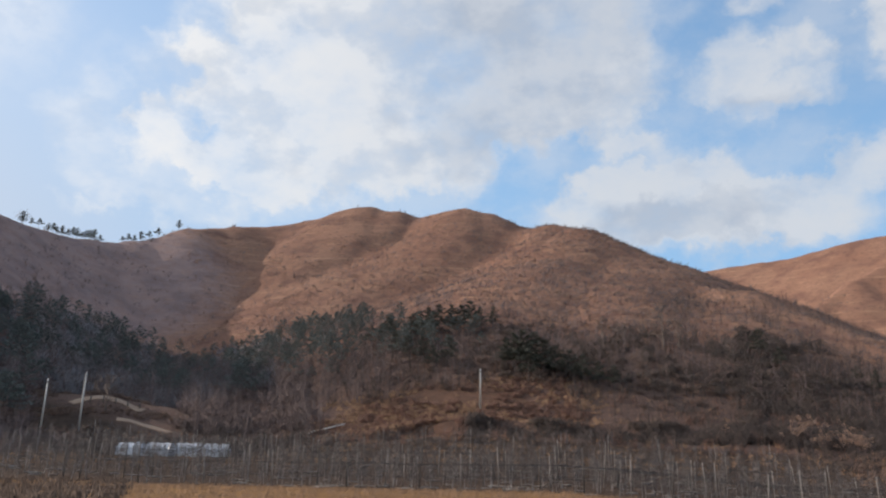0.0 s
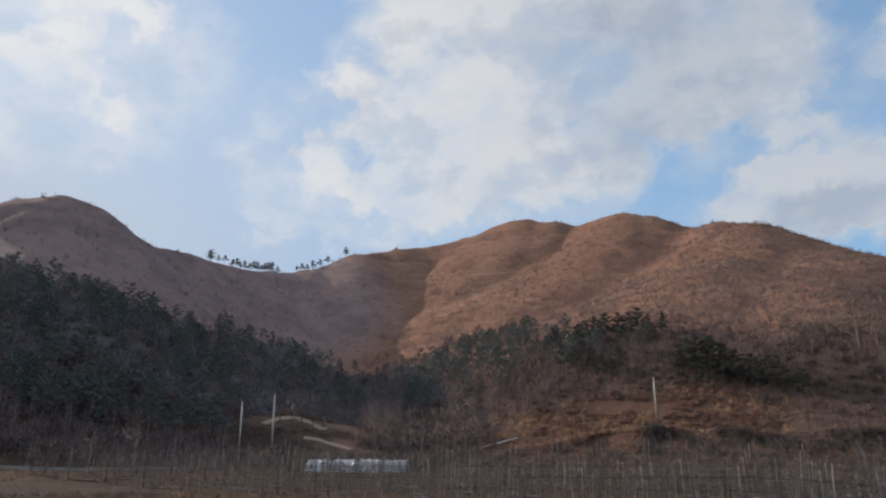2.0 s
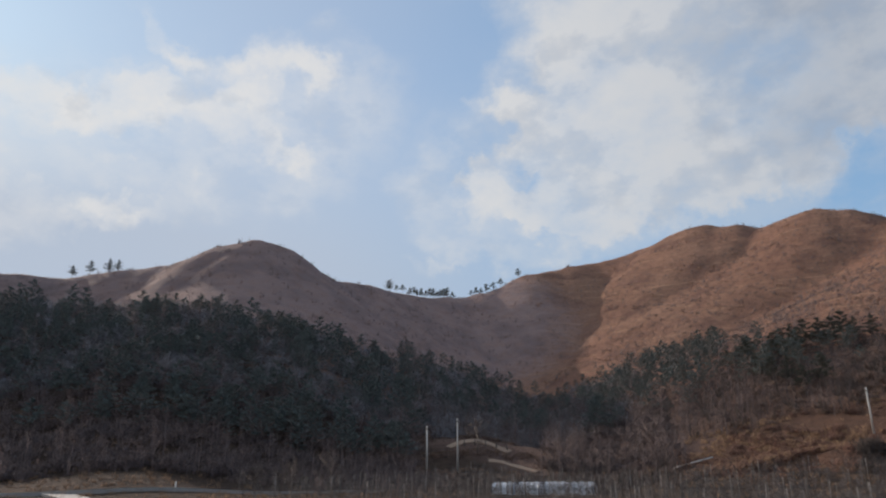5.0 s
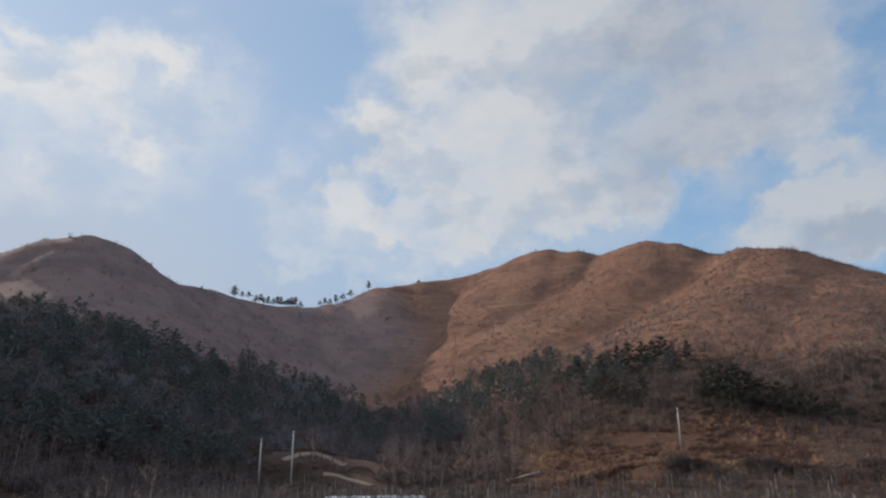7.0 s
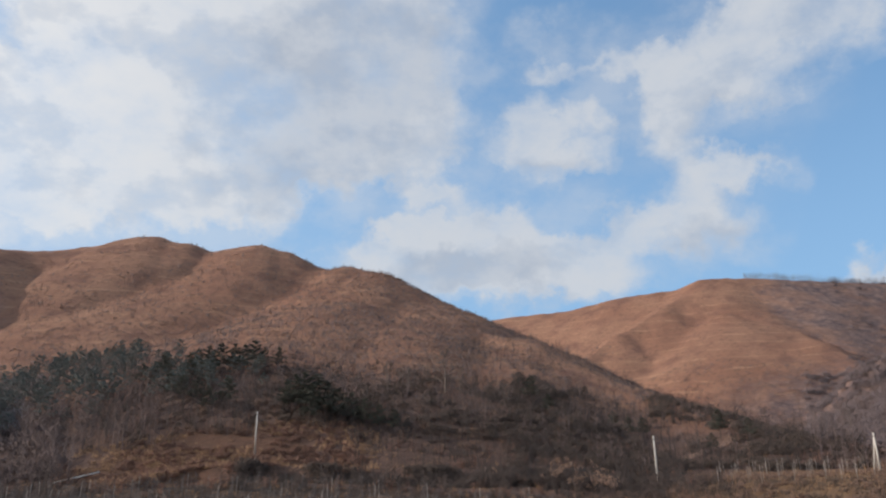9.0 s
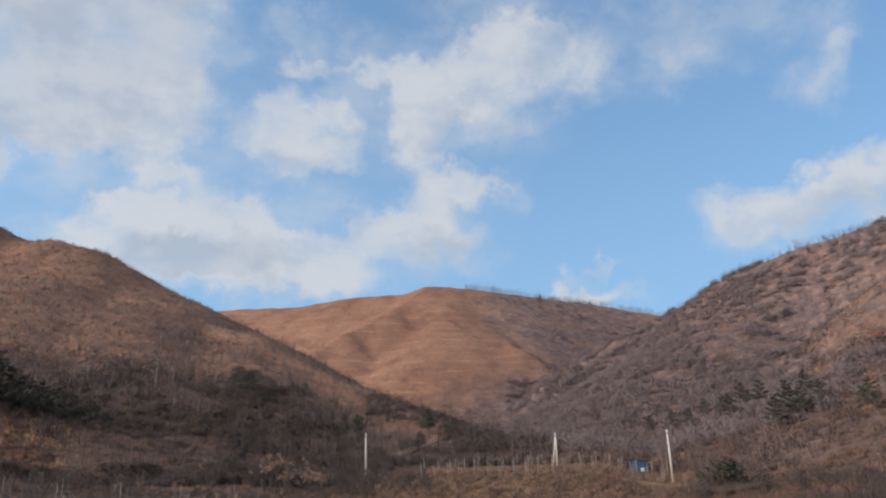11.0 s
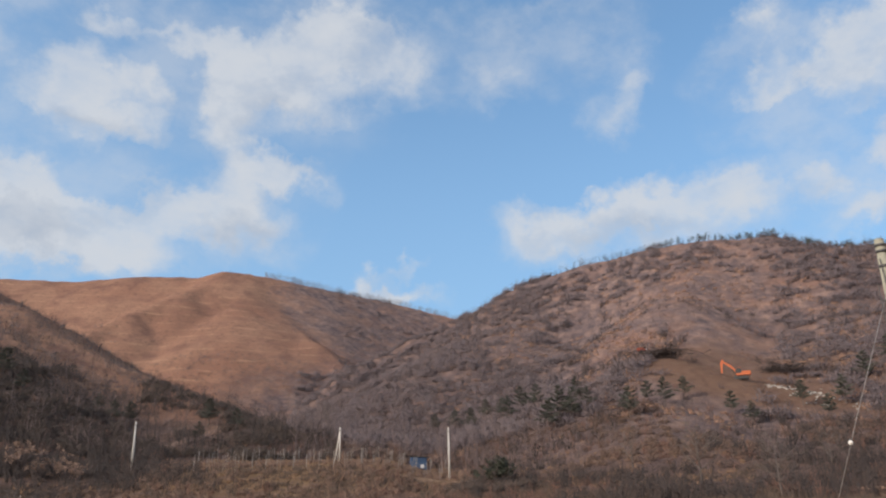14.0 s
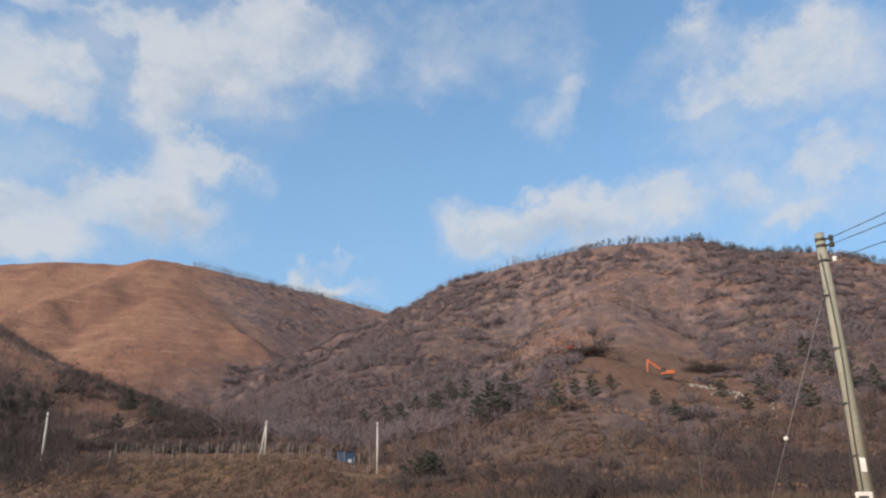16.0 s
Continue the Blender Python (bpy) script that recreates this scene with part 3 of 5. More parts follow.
def make_ground():
    az = np.concatenate([np.arange(-100, 64, 0.34), np.linspace(64, 260, 60)[:-1]])
    r = np.concatenate([[0.5, 2, 4, 7, 10, 14, 18, 23, 28], np.arange(33, 60, 2.2), np.arange(60, 150, 2.0), np.arange(150, 420, 2.6), np.arange(420, 600, 5), [620, 650, 700, 760, 830, 920, 1050, 1300, 1700, 2400, 3400, 4700]])
    A, R = np.meshgrid(np.radians(az), r, indexing="ij")
    X, Y = -R * np.sin(A), R * np.cos(A)
    Z = height(X, Y)
    verts = np.stack([X, Y, Z], -1).reshape(-1, 3)
    na, nr = len(az), len(r)
    i, j = np.meshgrid(np.arange(na), np.arange(nr - 1), indexing="ij")
    i2 = (i + 1) % na
    faces = np.stack([i * nr + j, i * nr + j + 1, i2 * nr + j + 1, i2 * nr + j], -1).reshape(-1, 4)
    centre = len(verts)
    verts = np.vstack([verts, [[0, 0, 0]]])
    ob = new("ground", mesh_from("ground", verts, faces, HILL))
    tagged(ob, "rolling hills of dry brown winter grass above flat fields", "hillside", kind="structure")
    lid = new("field_middle", mesh_from("field_middle", verts[[centre] + [k * nr for k in range(na)]], [[0, k + 1, (k + 1) % na + 1] for k in range(na)], HILL))
    tagged(lid, "trodden dry grass where the viewer stands", "ground", kind="structure")


make_ground()


# ---------------------------------------------------------------- helpers for things
def part(name, bm, material, parent, label=""):
    me = bpy.data.meshes.new(name)
    bm.to_mesh(me)
    bm.free()
    me.materials.append(material)
    ob = new(name, me)
    ob.parent = parent
    if label:
        tagged(ob, label)
    return ob


def tube(bm, points, radii, sides=8, cap=True):
    """A tapered tube through points."""
    rings = []
    points = [Vector(p) for p in points]
    for k, (p, r) in enumerate(zip(points, radii)):
        d = (points[min(k + 1, len(points) - 1)] - points[max(k - 1, 0)]).normalized()
        u = d.orthogonal().normalized() if abs(d.z) < 0.99 else Vector((1, 0, 0))
        u = (u - d * u.dot(d)).normalized()
        v = d.cross(u)
        rings.append([bm.verts.new(p + r * (u * math.cos(2 * math.pi * s / sides) + v * math.sin(2 * math.pi * s / sides))) for s in range(sides)])
    for a, b in zip(rings[:-1], rings[1:]):
        for s in range(sides):
            f = bm.faces.new((a[s], a[(s + 1) % sides], b[(s + 1) % sides], b[s]))
            f.smooth = sides > 5
    if cap:
        bm.faces.new(rings[-1])
        bm.faces.new(rings[0][::-1])
    return bm


def box(bm, centre, size, turn=None, bevel=0.0):
    m = Matrix.Translation(centre) @ (turn.to_4x4() if turn else Matrix()) @ Matrix.Diagonal((*size, 1))
    made = bmesh.ops.create_cube(bm, size=1, matrix=m)
    if bevel:
        edges = {e for v in made["verts"] for e in v.link_edges}
        bmesh.ops.bevel(bm, geom=list(edges), offset=bevel, segments=1, affect="EDGES")
    return bm


def thing(name, place, label, category, group="", turn=0.0):
    ob = new(name)
    ob.matrix_world = pose(*place, 0, 0, turn)
    ob.empty_display_size = 0.3
    return tagged(ob, label, category, group)


# ---------------------------------------------------------------- plants
class Shape:
    """Corners and triangles gathered in lists."""

    def __init__(self):
        self.v, self.f = [], []

    def spike(self, p, q, r):
        """A three-sided twig from p to a point at q."""
        p, q = np.asarray(p, float), np.asarray(q, float)
        d = q - p
        u = np.cross(d, (0.31, 0.93, 0.2))
        u /= np.linalg.norm(u) + 1e-9
        w = np.cross(d, u)
        w /= np.linalg.norm(w) + 1e-9
        k = len(self.v)
        for s in range(3):
            a = 2.0944 * s
            self.v.append(p + r * (u * math.cos(a) + w * math.sin(a)))
        self.v.append(q)
        self.f += [(k, k + 1, k + 3), (k + 1, k + 2, k + 3), (k + 2, k, k + 3)]

    def tufts(self, centre, size, count, blade, rng, up=0.5):
        """A clump of small leaf or needle blades inside a flattened ball."""
        for _ in range(count):
            d = rng.normal(size=3)
            d /= np.linalg.norm(d)
            p = np.asarray(centre) + d * np.asarray(size) * rng.uniform(0.35, 1.0)
            a = rng.normal(size=3)
            a[2] = abs(a[2]) * up + 0.4 * up
            a *= blade / np.linalg.norm(a)
            b = np.cross(a, rng.normal(size=3))
            b *= 0.45 * blade / (np.linalg.norm(b) + 1e-9)
            k = len(self.v)
            self.v += [p - b, p + b, p + a]
            self.f.append((k, k + 1, k + 2))

    def arrays(self):
        return np.array(self.v), np.array(self.f)


def bare_tree(seed, tall=7.0, limbs=9, twigs=4, fine=2, thick=0.10, spread=0.42, start=0.25, lean=0.05):
    """A leafless tree: trunk, rising limbs, twigs."""
    rng, s = np.random.RandomState(seed), Shape()
    top = np.array([rng.normal() * lean * tall, rng.normal() * lean * tall, tall])
    s.spike((0, 0, -0.3), top, thick)
    for k in range(limbs):
        u = start + (0.95 - start) * (k + rng.rand() * 0.6) / limbs
        p = top * u
        a = k * 2.4 + rng.rand()
        length = tall * spread * (1.15 - u) * rng.uniform(0.8, 1.3)
        q = p + length * np.array([math.cos(a) * 0.8, math.sin(a) * 0.8, rng.uniform(0.45, 0.95)])
        s.spike(p, q, thick * 0.45 * (1.2 - u))
        for _ in range(twigs):
            w = rng.uniform(0.25, 0.95)
            e = p + (q - p) * w
            d = (q - p) / length + rng.normal(size=3) * 0.55
            g = e + d * length * rng.uniform(0.3, 0.55)
            s.spike(e, g, thick * 0.2)
            for _ in range(fine):
                h = e + (g - e) * rng.uniform(0.3, 0.9)
                s.spike(h, h + (d + rng.normal(size=3) * 0.6) * length * rng.uniform(0.12, 0.28), thick * 0.12)
    return s.arrays()


def shrub(seed, tall=1.6, stems=11, twigs=4, thick=0.03, wide=0.5):
    """A leafless bush of many rising stems."""
    rng, s = np.random.RandomState(seed), Shape()
    for k in range(stems):
        a, o = k * 2.4 + rng.rand(), rng.uniform(0.1, 1.0) * wide
        p = np.array([math.cos(a), math.sin(a), 0]) * o * 0.35 * tall
        q = p + np.array([math.cos(a) * o, math.sin(a) * o, rng.uniform(0.6, 1.05)]) * tall
        s.spike(p - (0, 0, 0.15), q, thick)
        for _ in range(twigs):
            e = p + (q - p) * rng.uniform(0.2, 0.95)
            s.spike(e, e + (rng.normal(size=3) * 0.5 + (0, 0, 0.35)) * tall * 0.4, thick * 0.7)
    return s.arrays()


def grass_tuft(seed, tall=0.5, blades=12, thick=0.03, wide=0.45):
    rng, s = np.random.RandomState(seed), Shape()
    for _ in range(blades):
        a, o = rng.rand() * 6.3, rng.rand() * wide
        p = np.array([math.cos(a) * o, math.sin(a) * o, -0.05])
        s.spike(p, p + np.array([rng.normal() * 0.35, rng.normal() * 0.35, rng.uniform(0.6, 1.1)]) * tall, thick)
    return s.arrays()


def dome(seed, wide=1.0, tall=0.9, blades=70, blade=0.30):
    """A round dense bush of fine dead twigs, seen from afar as a soft clump."""
    rng, s = np.random.RandomState(seed), Shape()
    for _ in range(blades):
        d = rng.normal(size=3)
        d[2] = abs(d[2])
        d /= np.linalg.norm(d)
        p = d * np.array([wide, wide, tall]) * rng.uniform(0.45, 1.0) * (1 + 0.25 * math.sin(3 * math.atan2(d[1], d[0]) + seed))
        a = d * 0.6 + rng.normal(size=3) * 0.5 + (0, 0, 0.3)
        s.spike(p - a * blade * 0.5, p + a * blade, blade * 0.16)
    return s.arrays()


def pine_shapes(seed, tall=8.0, limbs=13, clump=12, blade=0.42, start=0.32, wide=0.30):
    """A red pine: leaning trunk with limbs, and layered clumps of needles. Returns wood and crown."""
    rng, wood, crown = np.random.RandomState(seed), Shape(), Shape()
    bend = rng.normal(size=2) * 0.05 * tall
    mid, top = np.array([bend[0], bend[1], tall * 0.5]), np.array([bend[0] * 0.4, bend[1] * 0.4, tall * 0.97])
    wood.spike((0, 0, -0.4), top, tall * 0.022)
    wood.spike((0, 0, -0.4), mid * (1, 1, 1.3), tall * 0.024)
    for k in range(limbs):
        u = start + (1 - start) * (k + 0.5 * rng.rand()) / limbs
        p = top * u
        a = k * 2.4 + rng.rand() * 0.8
        length = tall * wide * (1.18 - u) * rng.uniform(0.75, 1.35)
        q = p + np.array([math.cos(a), math.sin(a), rng.uniform(0.05, 0.4)]) * length
        wood.spike(p, q, tall * 0.008)
        for w in (0.4, 0.7, 0.98):
            c = p + (q - p) * (w + rng.normal() * 0.07)
            size = np.array([1, 1, 0.38]) * length * rng.uniform(0.24, 0.40)
            crown.tufts(c + (0, 0, 0.1), size, clump, blade * rng.uniform(0.8, 1.2), rng)
    crown.tufts(top, np.array([0.07, 0.07, 0.08]) * tall, clump, blade, rng)
    return wood.arrays(), crown.arrays()


def scatter(name, templates, x, y, scale, material, label, category, rng, sink=0.0, stretch=0.25, z=None):
    """Many copies of a few plants joined into one object."""
    z = height(x, y) if z is None else z
    turn = rng.rand(len(x)) * 6.283
    which = rng.randint(0, len(templates), len(x))
    vs, fs, base = [], [], 0
    for k, (v, f) in enumerate(templates):
        m = np.where(which == k)[0]
        if not len(m):
            continue
        c, s = np.cos(turn[m])[:, None], np.sin(turn[m])[:, None]
        g = np.asarray(scale)[m][:, None]
        tall = g * (1 + stretch * (rng.rand(len(m))[:, None] - 0.5) * 2)
        out = np.stack([(v[:, 0] * c - v[:, 1] * s) * g + x[m][:, None], (v[:, 0] * s + v[:, 1] * c) * g + y[m][:, None], v[:, 2] * tall + z[m][:, None] - sink], -1)
        vs.append(out.reshape(-1, 3))
        fs.append((f[None] + (base + np.arange(len(m)) * len(v))[:, None, None]).reshape(-1, 3))
        base += len(m) * len(v)
    ob = new(name, mesh_from(name, np.vstack(vs), np.vstack(fs), material, False))
    return tagged(ob, label, category, kind="stuff")


def sample(rng, count, az0, az1, r0, r1, power=1.0):
    """Random plan places within a span of bearings and distances."""
    az = rng.uniform(az0, az1, count)
    u = rng.rand(count) ** power
    r = r0 + (r1 - r0) * u
    x, y = bearing(az, r)
    return x, y, az, r


EXC_X, EXC_Y = (float(v) for v in bearing(-76.2, 162.0))


def cleared(x, y):
    """True on ground that stays free of scrub: the dug slope, the posts' plot, the orchard, the road."""
    r, az = survey(x, y)
    dug = (r > 138 + 0.5 * np.abs(az + 75)) & (r < np.interp(az, (-84.5, -82, -78, -75.5, -74, -71, -68.5), (138, 168, 176, 205, 210, 172, 138))) & (np.sin(x * 3.1) * np.sin(y * 2.3) < 0.75)
    bank = (az > -10) & (az < 9) & (r > 103) & (r < 128 + 2 * np.sin(az))
    plot = (az < -34) & (az > -56) & (r < 122)
    track = (az > 19) & (az < 28.5) & (r > 112) & (r < 142)
    road = (az > 36) & (r < 104)
    return dug | bank | plot | track | road | (r < 92)


def make_plants():
    rng = np.random.RandomState(11)
    trees = [bare_tree(s, 6.5, 9, 3, 1, 0.10) for s in (1, 2, 3, 4)]
    small = [bare_tree(s, 4.0, 8, 3, 0, 0.075, 0.5, 0.12) for s in (5, 6, 7)]
    bushes = [shrub(s, 1.6, 9, 2, 0.040) for s in (8, 9, 10, 12)]
    scrub = [shrub(s, 1.0, 5, 1, 0.066, 0.8) for s in (13, 14, 15)]
    pines = [pine_shapes(s, 5.2, 11, 15, 0.27, 0.30, 0.46) for s in (20, 21, 22, 23)]
    domes = [dome(s) for s in (24, 25, 26, 27)]
    low = [dome(s, 0.8, 0.5, 42, 0.30) for s in (28, 29, 30)]

    tufty = [grass_tuft(s, 0.5, 8, 0.04) for s in (45, 46, 47)]

    def wood_patch(name, templates, count, spans, scale, material, label, category, clump=None, power=1.0, stretch=0.25):
        xs, ys = [], []
        for az0, az1, r0, r1, share in spans:
            x, y, az, r = sample(rng, int(count * share), az0, az1, r0, r1, power)
            keep = ~cleared(x, y)
            if clump:
                keep &= fbm(x + clump[0], y, clump[1], 3) > clump[2]
            xs.append(x[keep])
            ys.append(y[keep])
        x, y = np.concatenate(xs), np.concatenate(ys)
        return scatter(name, templates, x, y, rng.uniform(scale[0], scale[1], len(x)), material, label, category, rng, stretch=stretch)

    # left-hand wood, valley and lower slopes: bare trees
    wood_patch("bare_wood", trees, 1050, ((28, 64, 104, 190, 0.66), (18, 30, 130, 225, 0.34)), (0.5, 1.0), TWIG, "dense leafless grey-brown woodland on the lower slopes", "woodland")
    wood_patch("dark_wood", trees, 880, ((3, 18, 112, 200, 0.6), (16, 30, 120, 225, 0.4)), (0.45, 0.95), TWIG, "dark leafless wood filling the valley floor", "woodland")
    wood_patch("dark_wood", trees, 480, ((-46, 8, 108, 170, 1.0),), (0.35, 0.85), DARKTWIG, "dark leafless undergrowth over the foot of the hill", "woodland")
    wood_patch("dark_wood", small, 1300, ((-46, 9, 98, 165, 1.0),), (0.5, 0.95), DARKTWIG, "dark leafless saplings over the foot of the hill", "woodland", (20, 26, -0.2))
    wood_patch("bare_wood", small, 1500, ((-63, -43, 120, 330, 1.0),), (0.6, 1.05), TWIG, "grey leafless saplings in the side valley", "woodland")
    wood_patch("bare_wood", small, 620, ((-32, 8, 122, 178, 1.0),), (0.55, 1.05), TWIG, "pale leafless saplings among the dark ones on the hill foot", "woodland", (60, 24, -0.2))
    wood_patch("bare_wood", small, 1000, ((-92, -44, 108, 230, 1.0),), (0.55, 1.0), TWIG, "thin leafless grey-brown saplings on the slope", "woodland", (30, 30, -0.12))
    wood_patch("wood_fill", domes, 1300, ((26, 66, 106, 150, 0.7), (10, 28, 120, 160, 0.3)), (1.0, 2.2), TWIG, "dense brown twiggy undergrowth at the edge of the wood", "woodland", stretch=0.5)
    # fill among the trees in the haze-coloured twigs
    wood_patch("wood_fill", domes, 1900, ((26, 66, 140, 200, 0.62), (12, 28, 150, 232, 0.38)), (1.3, 2.6), HAZE_TWIG, "dense twiggy undergrowth between the trees of the wood, greyed for haze", "woodland", stretch=0.5)
    # pines among them
    spans = ((28, 66, 122, 198, 0.58), (3, 16, 145, 195, 0.05), (6, 30, 165, 240, 0.2), (-4, 6, 150, 172, 0.02))
    for wood, crowns in (("pine_trunks", False), ("pine_wood", True)):
        rng2 = np.random.RandomState(77)
        xs, ys = [], []
        for az0, az1, r0, r1, share in spans:
            x, y, az, r = sample(rng2, int(1750 * share), az0, az1, r0, r1)
            keep = ~cleared(x, y) & (fbm(x + 9, y, 20, 3) > -0.28)
            xs.append(x[keep])
            ys.append(y[keep])
        x, y = np.concatenate(xs), np.concatenate(ys)
        scale = rng2.uniform(0.55, 1.1, len(x))
        scatter(wood, [p[1 if crowns else 0] for p in pines], x, y, scale, HAZY_PINE if crowns else BARK, "dark green pines crowding the hillside wood" if crowns else "brown pine trunks and limbs in the hillside wood", "woodland", np.random.RandomState(3))
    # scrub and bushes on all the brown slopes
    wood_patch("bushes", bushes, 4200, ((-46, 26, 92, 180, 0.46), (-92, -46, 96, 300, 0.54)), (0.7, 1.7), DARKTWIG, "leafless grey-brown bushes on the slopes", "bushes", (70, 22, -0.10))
    wood_patch("bushes", bushes, 480, ((26, 62, 94, 150, 1.0),), (0.7, 1.6), TWIG, "leafless grey-brown bushes at the edge of the wood", "bushes")
    wood_patch("rust_bushes", bushes, 1700, ((-46, 6, 90, 165, 0.45), (-92, -46, 94, 200, 0.55)), (0.5, 1.2), RUST, "rust-brown withered bushes and brambles", "bushes", (10, 18, -0.05))
    wood_patch("scrub", scrub, 6600, ((-30, 30, 150, 385, 0.27), (-58, -46.5, 270, 510, 0.28), (-92, -46, 135, 300, 0.25), (26, 60, 170, 300, 0.06)), (0.7, 2.0), TWIG, "low grey-brown scrub dotting the grass slopes", "scrub", (40, 26, -0.10))
    wood_patch("scrub", scrub, 5500, ((-30, 30, 130, 385, 0.40), (-58, -20, 270, 470, 0.18), (-92, -52, 120, 300, 0.32), (26, 60, 170, 300, 0.10)), (0.5, 1.2), RUST, "low rust-brown scrub dotting the grass slopes", "scrub")
    wood_patch("thicket", domes, 3600, ((-92, -46, 136, 292, 0.84), (-57, -46, 250, 500, 0.16)), (1.1, 2.6), MAUVE, "thickets of leafless grey brush on the hill", "bushes", (90, 22, -0.02))
    wood_patch("thicket", domes, 2600, ((-63, -43, 140, 335, 1.0),), (1.2, 2.4), MAUVE, "grey brush filling the side valley", "bushes", (20, 40, -0.15))
    wood_patch("thicket", domes, 900, ((-95, -79, 150, 300, 1.0),), (1.2, 2.3), MAUVE, "grey brush thickly covering the hill's far shoulder", "bushes")
    wood_patch("dead_grass", low, 4600, ((-92, -52, 130, 300, 0.75), (-30, 20, 170, 385, 0.25)), (0.5, 1.3), TAN, "tan tussocks of dead grass among the scrub", "grass", (15, 24, -0.05))
    wood_patch("scrub", scrub, 4200, ((-34, 2, 155, 320, 0.75), (-57, -46, 250, 480, 0.25)), (0.5, 1.4), TWIG, "grey-brown scrub thickly covering the hill's front", "scrub", (55, 30, -0.2))
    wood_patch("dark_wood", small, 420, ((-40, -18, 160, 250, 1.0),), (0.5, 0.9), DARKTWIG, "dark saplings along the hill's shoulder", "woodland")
    wood_patch("rust_bushes", low, 2600, ((-92, -46, 100, 150, 0.6), (-30, 6, 118, 175, 0.4)), (0.7, 1.5), BRACKEN, "low dull brown brambles and bracken on the slope foot", "bushes", (12, 20, -0.12))
    # rough ground between the field and the right-hand hill
    def front(name, templates, count, span, scale, material, label, category, clump):
        x, y, az, r = sample(rng, count, *span)
        keep = fbm(x + clump[0], y, clump[1], 3) > clump[2]
        x, y = x[keep], y[keep]
        scatter(name, templates, x, y, rng.uniform(scale[0], scale[1], len(x)), material, label, category, rng)

    front("bushes", bushes, 900, (-93, -56, 58, 96), (0.5, 1.25), DARKTWIG, "leafless dark bushes along the field edge", "bushes", (5, 12, -0.05))
    front("rust_bushes", bushes, 700, (-93, -34, 60, 94), (0.3, 0.8), RUST, "rust-brown brambles along the field edge", "bushes", (25, 12, 0.0))
    front("weeds", tufty, 5000, (-93, -33, 46, 96), (0.6, 1.7), WEED, "dull dead weeds on the rough banks", "grass", (45, 10, -0.15))
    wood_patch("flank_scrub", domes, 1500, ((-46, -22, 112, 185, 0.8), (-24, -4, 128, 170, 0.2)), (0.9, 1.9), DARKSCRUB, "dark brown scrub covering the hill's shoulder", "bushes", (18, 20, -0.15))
    hair = [grass_tuft(s, 1.2, 6, 0.055, 0.7) for s in (95, 96, 97)]
    wood_patch("standing_stalks", hair, 8000, ((-44, 14, 138, 345, 0.8), (-92, -52, 130, 290, 0.2)), (0.6, 1.3), TWIG, "thin dead stalks standing in the grass of the hillside", "grass")
    wood_patch("standing_stalks", hair, 6000, ((-44, 14, 138, 345, 1.0),), (0.5, 1.1), BRACKEN, "brown dead stalks standing in the grass of the hillside", "grass")
    front("bank_grass", low, 1500, (-58, -28, 62, 112), (0.4, 0.95), BRACKEN, "dull brown tussocks over the terrace and its banks", "grass", (73, 9, -0.1))
    for r0, r1, count in ((106, 120, 420), (125.5, 128.5, 120), (134, 143, 380)):
        front("mound_scrub", low, count, (16, 31, r0, r1), (0.5, 1.1), BRACKEN, "brown brambles and dead grass over the low mound", "bushes", (61, 8, -0.1))
    front("weeds", tufty, 2600, (22, 62, 34, 66), (0.5, 1.3), WEED, "dull dead weeds on the bare soil beside the lane", "grass", (95, 8, -0.2))
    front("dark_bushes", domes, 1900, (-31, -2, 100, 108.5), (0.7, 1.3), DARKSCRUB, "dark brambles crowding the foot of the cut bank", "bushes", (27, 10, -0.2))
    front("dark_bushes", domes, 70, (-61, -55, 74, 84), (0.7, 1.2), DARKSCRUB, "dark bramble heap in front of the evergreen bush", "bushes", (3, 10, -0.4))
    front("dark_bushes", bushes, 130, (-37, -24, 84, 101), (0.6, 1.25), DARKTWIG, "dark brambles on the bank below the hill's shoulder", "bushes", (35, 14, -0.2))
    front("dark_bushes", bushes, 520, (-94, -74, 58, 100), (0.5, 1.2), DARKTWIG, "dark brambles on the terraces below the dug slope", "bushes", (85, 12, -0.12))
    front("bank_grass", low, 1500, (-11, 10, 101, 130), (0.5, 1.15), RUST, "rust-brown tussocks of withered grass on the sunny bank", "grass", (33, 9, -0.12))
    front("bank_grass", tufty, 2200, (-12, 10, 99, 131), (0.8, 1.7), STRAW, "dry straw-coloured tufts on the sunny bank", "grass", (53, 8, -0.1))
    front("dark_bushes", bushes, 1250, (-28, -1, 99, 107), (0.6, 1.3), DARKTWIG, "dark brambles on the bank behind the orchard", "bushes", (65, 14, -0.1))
    # trees along the far crests
    line = [(-40.2, 462, 15.4), (-45.8, 485, 14.45), (-50.3, 505, 13.6), (-55.5, 523, 12.3)]
    a = np.interp(rng.rand(950), np.linspace(0, 1, 4), [p[0] for p in line])
    d = np.interp(-a, [-p[0] for p in line], [p[1] for p in line]) + rng.uniform(-3, 9, 950)
    x, y = bearing(a, d)
    scatter("crest_trees", [bare_tree(s, 5.0, 9, 3, 0, 0.10, 0.55, 0.30) for s in (31, 32, 33)], x, y, rng.uniform(0.45, 0.85, 950), HAZE_TWIG, "row of leafless trees along the far crest", "tree row", rng)
    az = np.concatenate([rng.uniform(-92, -57.5, 480), rng.uniform(-92, -80, 110)])
    d = np.interp(-az, [56, 58.4, 61.6, 66.1, 70.3, 74.3, 79.3, 82, 86, 91.5], [325, 320, 312, 302, 296, 290, 285, 290, 300, 310]) + rng.uniform(-3, 5, len(az))
    x, y = bearing(az, d)
